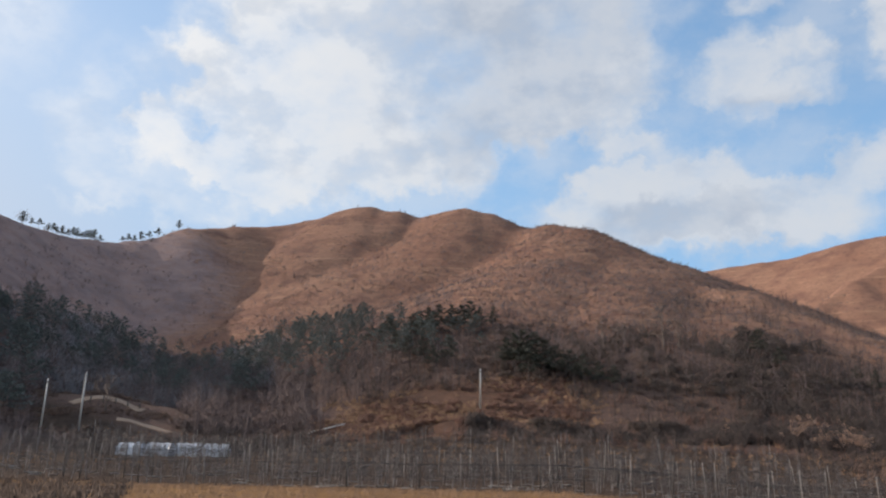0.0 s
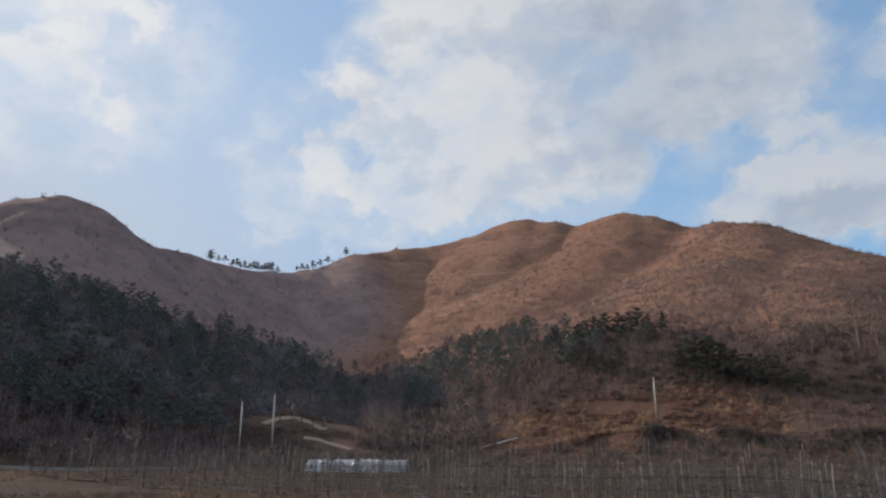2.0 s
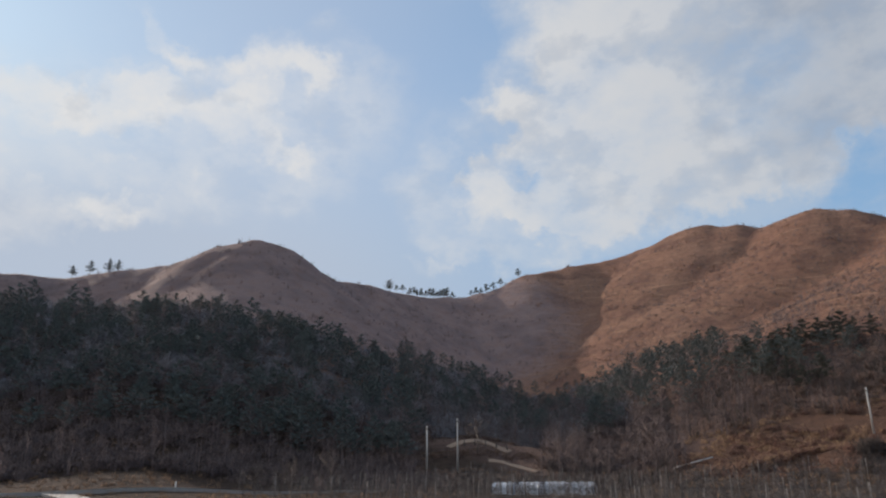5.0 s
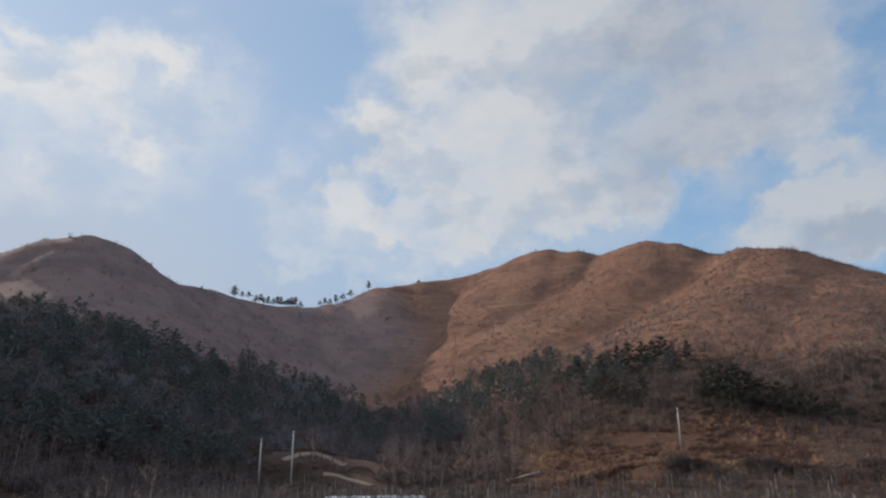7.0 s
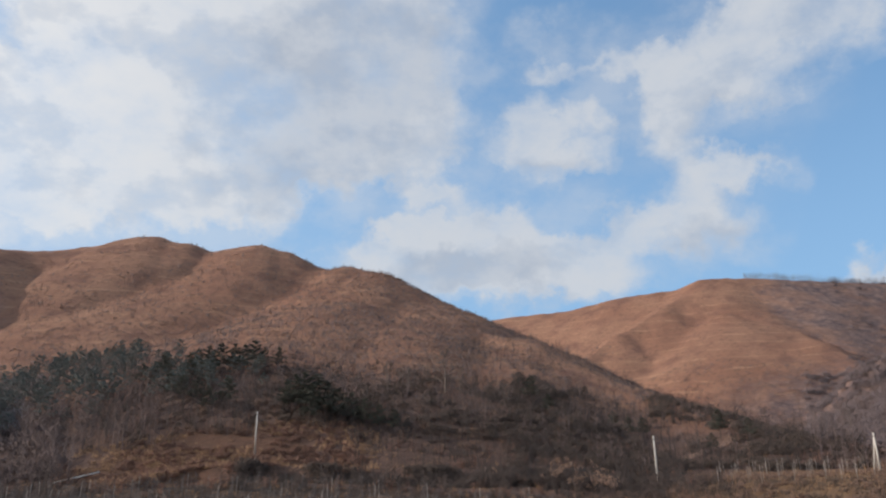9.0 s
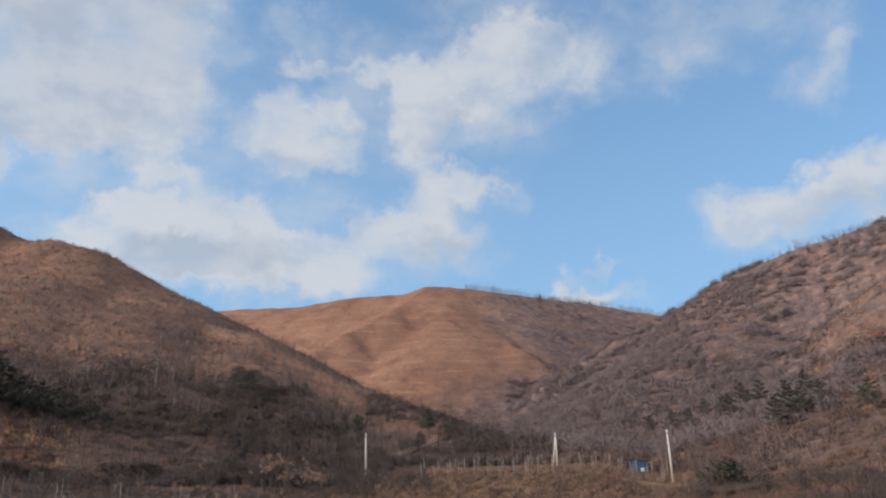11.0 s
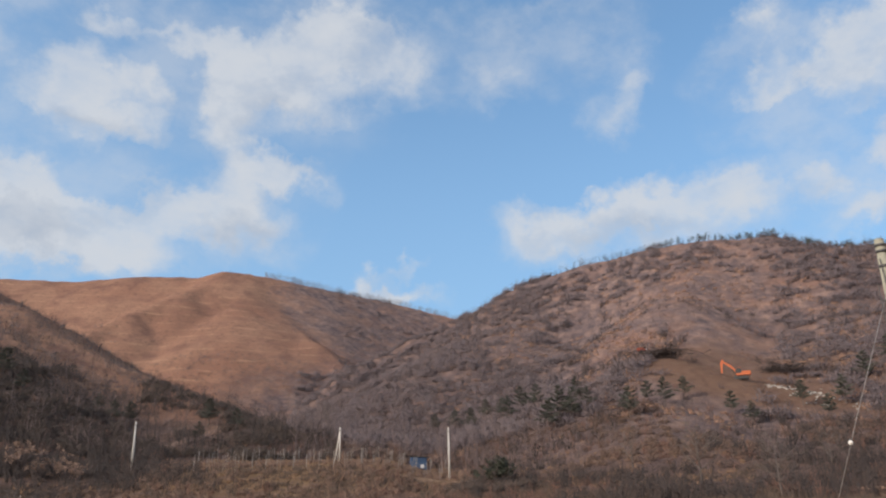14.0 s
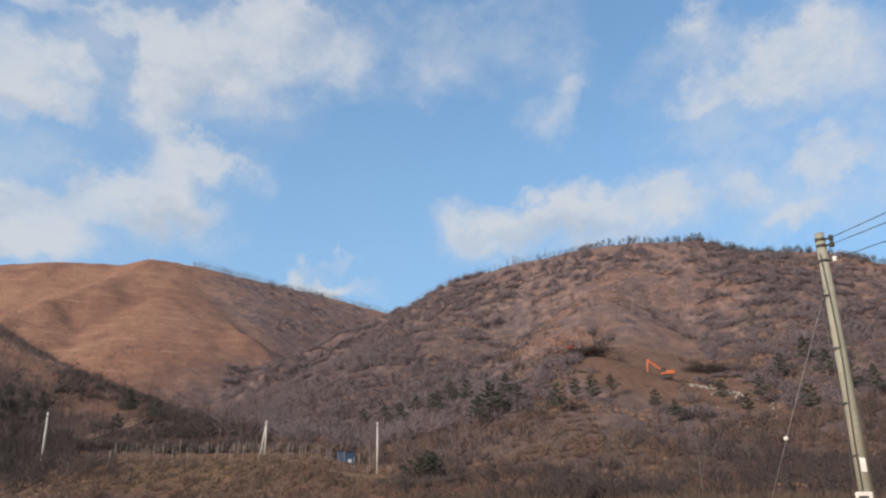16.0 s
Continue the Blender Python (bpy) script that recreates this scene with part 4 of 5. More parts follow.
    scatter("crest_trees", small, x, y, rng.uniform(0.4, 0.95, len(az)), DARKTWIG, "leafless saplings along the crest of the hill", "tree row", rng)
    m = rng.rand(len(az)) < np.where(az < -71, 0.6, 0.06)
    scatter("crest_pines", [p[1] for p in pines], x[m], y[m], rng.uniform(0.28, 0.6, m.sum()), HAZY_PINE, "small dark pines along the crest of the hill", "tree row", rng)
    # grass tufts over the near banks
    tuft = [grass_tuft(s, 0.5, 8, 0.04) for s in (40, 41, 42)]
    x, y, az, r = sample(rng, 3600, -76, 56, 80, 135, 1.2)
    keep = (np.abs(az - 24) > 5) | (r < 120)
    scatter("dry_grass", tuft, x[keep], y[keep], rng.uniform(0.5, 1.3, keep.sum()), STRAW, "tufts of dry straw-coloured grass on the banks", "grass", rng)


make_plants()


# second needle colour, darkened to offset the sun on the open slopes
DIMMED_PINE = surface("dimmed_pine_needles", ((0.070, 0.077, 0.058), (0.090, 0.092, 0.068), (0.052, 0.059, 0.050)), 0.5, 6.0, 0.85, 0.0, island=0.4)


def pine_tree(kind):
    """A single pine with trunk and crown."""
    wood, crown = pine_shapes(*kind)
    ob = thing("pine_tree", (0, 0, 0), "dark green pine tree on the brown slope", "tree", "single pines")
    for name, (v, f), mat in (("trunk", wood, BARK), ("crown", crown, DIMMED_PINE)):
        child = new(name, mesh_from(name, v, f, mat, False))
        child.parent = ob
    return ob


def leafless_tree(seed, tall, label, group):
    v, f = bare_tree(seed, tall, 13, 6, 4, tall * 0.028, 0.46, 0.22)
    ob = thing("bare_tree", (0, 0, 0), label, "tree", group)
    trunk = new("trunk", mesh_from("trunk", v[:4], f[:3], BARK, False))
    limbs = new("crown", mesh_from("crown", v[4:], f[3:] - 4, BARK, False))
    trunk.parent = limbs.parent = ob
    return ob


def stand(master, spots, rng):
    """Copies of a master thing at bearings and distances with a size."""
    for k, (az, dist, size) in enumerate(spots):
        p = at(az, dist)
        m = Matrix.Translation(p) @ pose(0, 0, 0, 0, 0, rng.rand() * 360) @ Matrix.Diagonal((size, size, size, 1))
        if k == 0:
            master.matrix_basis = m
        else:
            c = copy_thing(master, m)
            c.matrix_basis = m


def make_single_trees():
    rng = np.random.RandomState(21)
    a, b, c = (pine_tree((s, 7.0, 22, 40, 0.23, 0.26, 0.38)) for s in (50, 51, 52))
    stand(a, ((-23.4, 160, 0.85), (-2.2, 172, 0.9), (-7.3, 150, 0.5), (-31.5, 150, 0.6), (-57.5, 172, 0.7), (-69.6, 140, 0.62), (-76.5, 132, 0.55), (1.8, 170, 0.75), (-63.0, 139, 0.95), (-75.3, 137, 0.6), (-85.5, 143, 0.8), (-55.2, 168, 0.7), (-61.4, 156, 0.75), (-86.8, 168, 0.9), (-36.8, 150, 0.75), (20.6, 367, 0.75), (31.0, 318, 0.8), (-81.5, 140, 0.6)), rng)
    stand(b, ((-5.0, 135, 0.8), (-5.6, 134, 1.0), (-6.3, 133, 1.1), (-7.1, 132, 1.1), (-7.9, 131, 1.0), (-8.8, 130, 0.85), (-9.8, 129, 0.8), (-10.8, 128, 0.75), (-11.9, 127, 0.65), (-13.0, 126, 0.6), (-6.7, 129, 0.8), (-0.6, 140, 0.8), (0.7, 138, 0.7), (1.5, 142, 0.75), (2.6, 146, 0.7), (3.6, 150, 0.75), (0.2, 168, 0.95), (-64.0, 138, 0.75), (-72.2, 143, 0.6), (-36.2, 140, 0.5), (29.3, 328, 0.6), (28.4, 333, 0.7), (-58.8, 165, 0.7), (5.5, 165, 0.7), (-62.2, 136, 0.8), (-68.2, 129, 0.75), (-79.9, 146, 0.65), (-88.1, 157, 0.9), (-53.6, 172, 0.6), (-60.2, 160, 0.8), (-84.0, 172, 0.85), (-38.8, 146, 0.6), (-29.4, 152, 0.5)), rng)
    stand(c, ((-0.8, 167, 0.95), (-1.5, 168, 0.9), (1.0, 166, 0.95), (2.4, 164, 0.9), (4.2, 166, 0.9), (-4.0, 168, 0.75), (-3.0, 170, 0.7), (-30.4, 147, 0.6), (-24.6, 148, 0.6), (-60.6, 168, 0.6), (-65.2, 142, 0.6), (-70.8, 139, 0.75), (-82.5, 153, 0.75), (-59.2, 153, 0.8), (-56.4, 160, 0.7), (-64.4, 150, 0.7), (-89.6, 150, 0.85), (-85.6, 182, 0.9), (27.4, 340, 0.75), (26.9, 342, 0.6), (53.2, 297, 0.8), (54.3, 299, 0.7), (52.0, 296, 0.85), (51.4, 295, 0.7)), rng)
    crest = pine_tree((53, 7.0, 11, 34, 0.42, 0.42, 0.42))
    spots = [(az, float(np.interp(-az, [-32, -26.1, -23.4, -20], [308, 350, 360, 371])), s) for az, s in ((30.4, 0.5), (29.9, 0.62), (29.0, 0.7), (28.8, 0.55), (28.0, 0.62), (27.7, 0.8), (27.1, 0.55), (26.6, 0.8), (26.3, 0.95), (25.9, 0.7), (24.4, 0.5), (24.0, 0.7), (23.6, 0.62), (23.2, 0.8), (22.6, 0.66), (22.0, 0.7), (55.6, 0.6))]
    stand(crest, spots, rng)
    t = leafless_tree(61, 7.5, "tall leafless tree standing above the scrub", "single bare trees")
    stand(t, ((-16.8, 156, 1.3), (-17.9, 160, 0.8), (-14.0, 150, 0.8), (-12.4, 150, 0.9), (24.0, 126, 0.8), (-45.4, 190, 0.8), (-21.6, 150, 0.7), (30.9, 318, 0.8)), rng)
    u = leafless_tree(62, 6.0, "spreading leafless tree at the foot of the hill", "single bare trees")
    stand(u, ((-72.6, 78, 0.95), (-77.6, 66, 0.75), (-58.4, 92, 0.45), (-68.0, 96, 0.8), (-81.0, 92, 0.7), (37.6, 84, 0.7), (34.8, 88, 0.8), (40.2, 86, 0.6)), rng)


make_single_trees()


def pale_bush(az, dist, size):
    """A bush that keeps its bleached dead leaves."""
    rng = np.random.RandomState(int(abs(az) * 10))
    p = at(az, dist)
    ob = thing("withered_bush", p, "bush with bleached beige dead leaves on the bank", "bush", "withered bushes")
    v, f = shrub(70, 2.6, 9, 5, 0.03, 0.55)
    stems = new("stems", mesh_from("stems", v, f, TWIG, False))
    s = Shape()
    for _ in range(34):
        s.tufts(rng.normal(size=3) * (0.75, 0.75, 0.6) + (0, 0, 1.7), (0.38, 0.38, 0.32), 22, 0.135, rng)
    v, f = s.arrays()
    leaves = new("leaves", mesh_from("leaves", v, f, PALE_LEAF, False))
    stems.parent = leaves.parent = ob
    ob.scale = (size,) * 3


PALE_LEAF = surface("bleached_leaves", ((0.40, 0.275, 0.205), (0.34, 0.225, 0.165), (0.26, 0.170, 0.125)), 1.0, 5.0, 0.9, 0.0, island=0.3)
for spot in ((-25.4, 100, 1.25), (-27.9, 98, 1.0), (-28.8, 97, 0.9), (-26.6, 99, 0.7), (-12.9, 101, 0.6), (-20.2, 104, 0.7)):
    pale_bush(*spot)


def evergreen_bush(az, dist, size):
    rng = np.random.RandomState(8)
    p = at(az, dist)
    ob = thing("evergreen_bush", p, "round dark evergreen bush beside the plot of posts", "bush")
    wood, crown = Shape(), Shape()
    wood.spike((0, 0, -0.2), (0, 0, 2.2), 0.12)
    for _ in range(46):
        c = rng.normal(size=3) * (0.75, 0.75, 0.5) + (0, 0, 1.7)
        wood.spike((0, 0, 0.4), c, 0.03)
        crown.tufts(c, (0.4, 0.4, 0.34), 26, 0.2, rng)
    for name, s, mat in (("trunk", wood, BARK), ("crown", crown, EVERGREEN)):
        v, f = s.arrays()
        new(name, mesh_from(name, v, f, mat, False)).parent = ob
    ob.scale = (size,) * 3


EVERGREEN = surface("dark_evergreen_leaves", ((0.030, 0.036, 0.020), (0.042, 0.046, 0.026), (0.020, 0.024, 0.016)), 0.8, 6.0, 0.7, 0.0, island=0.35)
evergreen_bush(-58.2, 83, 1.1)


# ---------------------------------------------------------------- orchard on trellis
WEATHERED = surface("weathered_post", ((0.27, 0.245, 0.225), (0.35, 0.32, 0.29), (0.17, 0.15, 0.135)), 3.0, 30.0, 0.85, 0.2, dist=0.01)
DARK_POST = surface("dark_post", ((0.09, 0.08, 0.075), (0.13, 0.115, 0.10), (0.06, 0.055, 0.05)), 3.0, 30.0, 0.8, 0.2, dist=0.01)
PALE_BARK = surface("pale_young_bark", ((0.26, 0.232, 0.215), (0.34, 0.308, 0.285), (0.18, 0.158, 0.146)), 1.5, 12.0, 0.85, 0.0, island=0.2)
APPLE = surface("apple_bark", ((0.128, 0.110, 0.104), (0.096, 0.083, 0.079), (0.175, 0.152, 0.142)), 1.5, 12.0, 0.85, 0.0, island=0.25)
PALE_WIRE = surface("galvanised_wire", ((0.30, 0.29, 0.28), (0.36, 0.35, 0.34), (0.24, 0.23, 0.22)), 2.0, 20.0, 0.5, 0.0, metal=0.3)
WIRE = surface("grey_wire", ((0.07, 0.07, 0.075), (0.10, 0.10, 0.10), (0.05, 0.05, 0.05)), 2.0, 20.0, 0.5, 0.0, metal=0.6)
ROW_SLOPE = -0.30


def row_point(k, x):
    """A place in the k-th row of the orchard."""
    y = 48.5 + 4.1 * k + ROW_SLOPE * x
    return x, y, float(height(np.array([x]), np.array([y]))[0])


def make_orchard():
    rng = np.random.RandomState(31)
    trees = []
    for seed in (80, 81, 82, 83, 84):
        s = Shape()
        r2 = np.random.RandomState(seed)
        tall = 2.7
        lean = r2.normal(size=2) * 0.06
        s.spike((0, 0, -0.1), (lean[0] * tall, lean[1] * tall, tall * 0.95), 0.036)
        for j in range(20):
            u = 0.22 + 0.75 * j / 20
            p = np.array([lean[0] * tall * u, lean[1] * tall * u, tall * u])
            a = j * 2.4 + r2.rand()
            length = (1.25 - u) * r2.uniform(0.5, 1.0)
            q = p + np.array([math.cos(a), math.sin(a) * 0.6, r2.uniform(-0.05, 0.4)]) * length
            s.spike(p, q, 0.026)
            for _ in range(3):
                e = p + (q - p) * r2.uniform(0.3, 0.95)
                s.spike(e, e + (r2.normal(size=3) * 0.5 + (0, 0, 0.5)) * 0.45, 0.014)
        trees.append(s.arrays())
    masters = []
    for v, f in trees:
        ob = thing("orchard_tree", (0, 0, -50), "young leafless fruit tree trained along the trellis wires", "fruit tree", "trees of the orchard")
        new("trunk", mesh_from("trunk", v[:4], f[:3], PALE_BARK, False)).parent = ob
        new("crown", mesh_from("crown", v[4:], f[3:] - 4, APPLE, False)).parent = ob
        masters.append([ob, False])
    post = bmesh.new()
    tube(post, [(0, 0, -0.3), (0.02, 0, 1.2), (0, 0.01, 2.75)], [0.036, 0.035, 0.030], 6)
    pole = bmesh.new()
    tube(pole, [(0, 0, -0.3), (0, 0.02, 1.4), (0.02, 0, 2.9)], [0.045, 0.045, 0.04], 6)
    kinds = []
    for bm, mat, label in ((post, WEATHERED, "pale weathered trellis post in the orchard row"), (pole, DARK_POST, "dark wooden trellis post in the orchard row")):
        me = bpy.data.meshes.new("trellis_post")
        bm.to_mesh(me)
        bm.free()
        me.materials.append(mat)
        kinds.append((me, label))
    far_x, far_y, far_s = [], [], []
    for k in range(11):
        left, right = -58 + 1.0 * k, 33 + 0.3 * k
        x = left + rng.rand()
        n = 0
        while x < right:
            px, py, pz = row_point(k, x)
            size = rng.uniform(0.64, 0.96)
            if k < 4:
                m = Matrix.Translation((px, py + rng.normal() * 0.1, pz)) @ pose(0, 0, 0, 0, 0, rng.choice((0, 180)) + rng.normal() * 12) @ Matrix.Diagonal((size, size, size * rng.uniform(0.9, 1.1), 1))
                pick = masters[rng.randint(5)]
                if not pick[1]:
                    pick[0].matrix_basis, pick[1] = m, True
                else:
                    copy_thing(pick[0], m).matrix_basis = m
            else:
                far_x.append(px)
                far_y.append(py)
                far_s.append(size)
            if n % 4 == 0:
                me, label = kinds[0] if rng.rand() < 0.7 else kinds[1]
                ob = new("trellis_post", me)
                ob.matrix_world = pose(px + 0.5, py, pz, rng.normal() * 1.5, rng.normal() * 2.0, rng.rand() * 360)
                ob.scale.z = rng.uniform(0.80, 0.98)
                tagged(ob, label, "post", "posts of the orchard")
            x += rng.uniform(1.05, 1.5)
            n += 1
        for z, r in ((1.55, 0.018), (0.75, 0.010), (2.3, 0.008)):
            bm = bmesh.new()
            pts = []
            for u in np.linspace(left, right, 40):
                a, b, c = row_point(k, u)
                pts.append((a, b, c + z + 0.03 * math.sin(u * 1.05)))
            tube(bm, pts, [r] * 40, 4)
            me = bpy.data.meshes.new("trellis_wire")
            bm.to_mesh(me)
            bm.free()
            me.materials.append(WIRE)
            tagged(new("trellis_wire", me), "thin dark wire strung along the orchard row", "wire", "wires of the orchard")
    scatter("orchard_rows", trees, np.array(far_x), np.array(far_y), np.array(far_s), APPLE, "back rows of young leafless fruit trees", "orchard", rng)
    # prunings and pale scraps between the rows
    s = [grass_tuft(90, 0.25, 7, 0.02, 0.5), grass_tuft(91, 0.3, 9, 0.02, 0.6)]
    x = rng.uniform(-60, 36, 2600)
    y = 48.5 + ROW_SLOPE * x + rng.uniform(-1.0, 42, 2600)
    scatter("orchard_grass", s, x, y, rng.uniform(0.6, 1.5, 2600), WEED, "dry weeds between the orchard rows", "grass", rng)
    chip = Shape()
    for k in range(5):
        a = k * 1.3
        chip.spike((math.cos(a) * 0.4, math.sin(a) * 0.4, 0.03), (math.cos(a + 2) * 0.5, math.sin(a + 2) * 0.5, 0.1), 0.05)
    x = rng.uniform(-56, 38, 420)
    y = 48.5 + 4.1 * rng.randint(0, 9, 420) + ROW_SLOPE * x + rng.normal(size=420) * 0.5
    scatter("prunings", [chip.arrays()], x, y, rng.uniform(0.5, 1.4, 420), WEATHERED, "pale cut prunings lying along the rows", "prunings", rng)
    # straw field in front
    tuft = [grass_tuft(s, 0.22, 7, 0.022, 0.3) for s in (92, 93, 94)]
    x = rng.uniform(-30, 36, 3600)
    y = 48.0 + ROW_SLOPE * x - rng.rand(3600) ** 1.5 * 18
    scatter("straw_field", tuft, x, y, rng.uniform(0.6, 1.4, 3600), STRAW, "short golden stubble of the field before the orchard", "stubble", rng)


make_orchard()


# ---------------------------------------------------------------- plastic tunnels beyond the orchard
def film():
    mat = bpy.data.materials.new("white_film")
    mat.use_nodes = True
    n = Nodes(mat.node_tree)
    out, b = n.add("ShaderNodeOutputMaterial"), n.add("ShaderNodeBsdfPrincipled")
    where = n.add("ShaderNodeTexCoord").outputs["Object"]
    f = n.noise(where, 1.5, 4.0, 0.6)
    n.link(n.mix(n.step(f, 0.4, 0.7), (0.72, 0.75, 0.80), (0.50, 0.53, 0.58)), b.inputs["Base Color"])
    b.inputs["Roughness"].default_value = 0.35
    p = n.add("ShaderNodeBump")
    p.inputs["Strength"].default_value, p.inputs["Distance"].default_value = 0.5, 0.05
    n.link(n.noise(where, 4.0, 3.0), p.inputs["Height"])
    n.link(p.outputs[0], b.inputs["Normal"])
    n.link(b.outputs[0], out.inputs[0])
    return mat


FILM = film()


def tunnel(az, dist, length):
    p = at(az, dist)
    ob = thing("plastic_tunnel", p, "low white plastic-film tunnel behind the orchard", "tunnel", "plastic tunnels", turn=-3)
    bm = bmesh.new()
    prev = None
    rng = np.random.RandomState(int(az * 10))
    for i in range(13):
        x = -length / 2 + length * i / 12
        sag = 0.06 * math.sin(i * 1.57) + rng.normal() * 0.02
        ring = [bm.verts.new((x, -1.1 * math.cos(a), max(0, (1.55 + sag) * math.sin(a) ** 0.8) - 0.1)) for a in np.linspace(0, math.pi, 11)]
        if prev:
            for a, b, c, d in zip(prev[:-1], prev[1:], ring[1:], ring[:-1]):
                bm.faces.new((a, b, c, d)).smooth = True
        else:
            bm.faces.new(ring)
        prev = ring
    bm.faces.new(prev[::-1])
    part("film", bm, FILM, ob)
    for i in range(0, 13, 3):
        x = -length / 2 + length * i / 12
        part("hoop", tube(bmesh.new(), [(x, -1.12 * math.cos(a), 1.62 * max(0, math.sin(a)) ** 0.8 - 0.05) for a in np.linspace(0.02, math.pi - 0.02, 9)], [0.02] * 9, 5), WIRE, ob)


for az in (22.0, 20.1, 18.2, 16.3):
    tunnel(az, 94, 2.75)


# ---------------------------------------------------------------- plot of posts on the terrace, shed
def make_plot():
    rng = np.random.RandomState(41)
    bm = bmesh.new()
    tube(bm, [(0, 0, -0.4), (0, 0, 2.0)], [0.024, 0.021], 6)
    me = bpy.data.meshes.new("vine_post")
    bm.to_mesh(me)
    bm.free()
    me.materials.append(WEATHERED)
    for row in range(6):
        r = 91 + row * 5.5
        for k in range(19):
            az = -36.2 - k * 0.98 + rng.normal() * 0.08 - row * 0.1
            p = at(az, r + rng.normal() * 0.4 + 0.15 * k)
            ob = new("vine_post", me)
            ob.matrix_world = pose(p.x, p.y, p.z, rng.normal() * 2, rng.normal() * 2, 0)
            ob.scale.z = rng.uniform(0.78, 1.05)
            tagged(ob, "slim pale post of a bare plot on the terrace", "post", "posts of the terrace plot")


make_plot()
BLUE = surface("blue_sheet_metal", ((0.045, 0.085, 0.165), (0.055, 0.105, 0.20), (0.035, 0.065, 0.12)), 1.0, 8.0, 0.5, 0.1)
WHITE = surface("dull_white_paint", ((0.62, 0.61, 0.58), (0.70, 0.69, 0.66), (0.48, 0.46, 0.42)), 1.2, 9.0, 0.6, 0.1)
DARK = surface("dark_rubber", ((0.03, 0.03, 0.03), (0.045, 0.042, 0.04), (0.06, 0.055, 0.05)), 3.0, 20.0, 0.7, 0.1)


def shed(az, dist):
    p = at(az, dist)
    ob = thing("shed", p, "small blue sheet-metal shed behind the posts", "shed", turn=az + 8)
    ob.scale = (1.0, 1.0, 0.85)
    part("wall", box(bmesh.new(), (0, 0, 0.95), (2.4, 2.0, 2.1), bevel=0.03), BLUE, ob)
    roof = bmesh.new()
    box(roof, (0, 0, 2.06), (2.7, 2.3, 0.12), Matrix.Rotation(radians(5), 3, "Y"), 0.02)
    part("roof", roof, DARK, ob, "dark flat roof")
    part("door", box(bmesh.new(), (0.45, -1.02, 0.4), (0.5, 0.06, 0.6), bevel=0.01), WHITE, ob, "pale door")
    for k in range(7):
        part("rib", box(bmesh.new(), (-1.05 + k * 0.35, -1.015, 1.6), (0.04, 0.03, 0.7)), BLUE, ob)


shed(-52.35, 118)


# ---------------------------------------------------------------- poles
far_spec = ((27.8, 120, 6.9), (25.5, 118, 8.2), (-3.0, 119, 6.2), (-32.1, 103, 6.2), (-46.5, 110, 4.8), (-54.65, 98, 6.4))


def far_pole(az, dist, tall, stay=0.0):
    """A plain concrete pole on the hillside, with a collar and a step bolt or two."""
    p = at(az, dist)
    ob = thing("utility_pole", (p.x, p.y, p.z), "slim pale concrete utility pole on the dry slope", "utility pole", "poles along the slope", turn=az)
    part("shaft", tube(bmesh.new(), [(0, 0, -0.4), (0, 0, tall)], [0.15, 0.10], 12), PALE_CONCRETE, ob)
    part("collar", tube(bmesh.new(), [(0, 0, tall - 0.5), (0, 0, tall - 0.4)], [0.125, 0.125], 12), WIRE, ob)
    if stay:
        part("strut", tube(bmesh.new(), [(stay, 0.2, -0.4), (0, 0.05, tall * 0.95)], [0.10, 0.07], 10), PALE_CONCRETE, ob)


PALE_CONCRETE = surface("pale_concrete", ((0.52, 0.50, 0.46), (0.58, 0.56, 0.52), (0.44, 0.42, 0.38)), 1.0, 14.0, 0.8, 0.15, dist=0.01)
for spec in far_spec:
    far_pole(*spec, stay=-0.75 if spec[0] == -46.5 else 0.0)


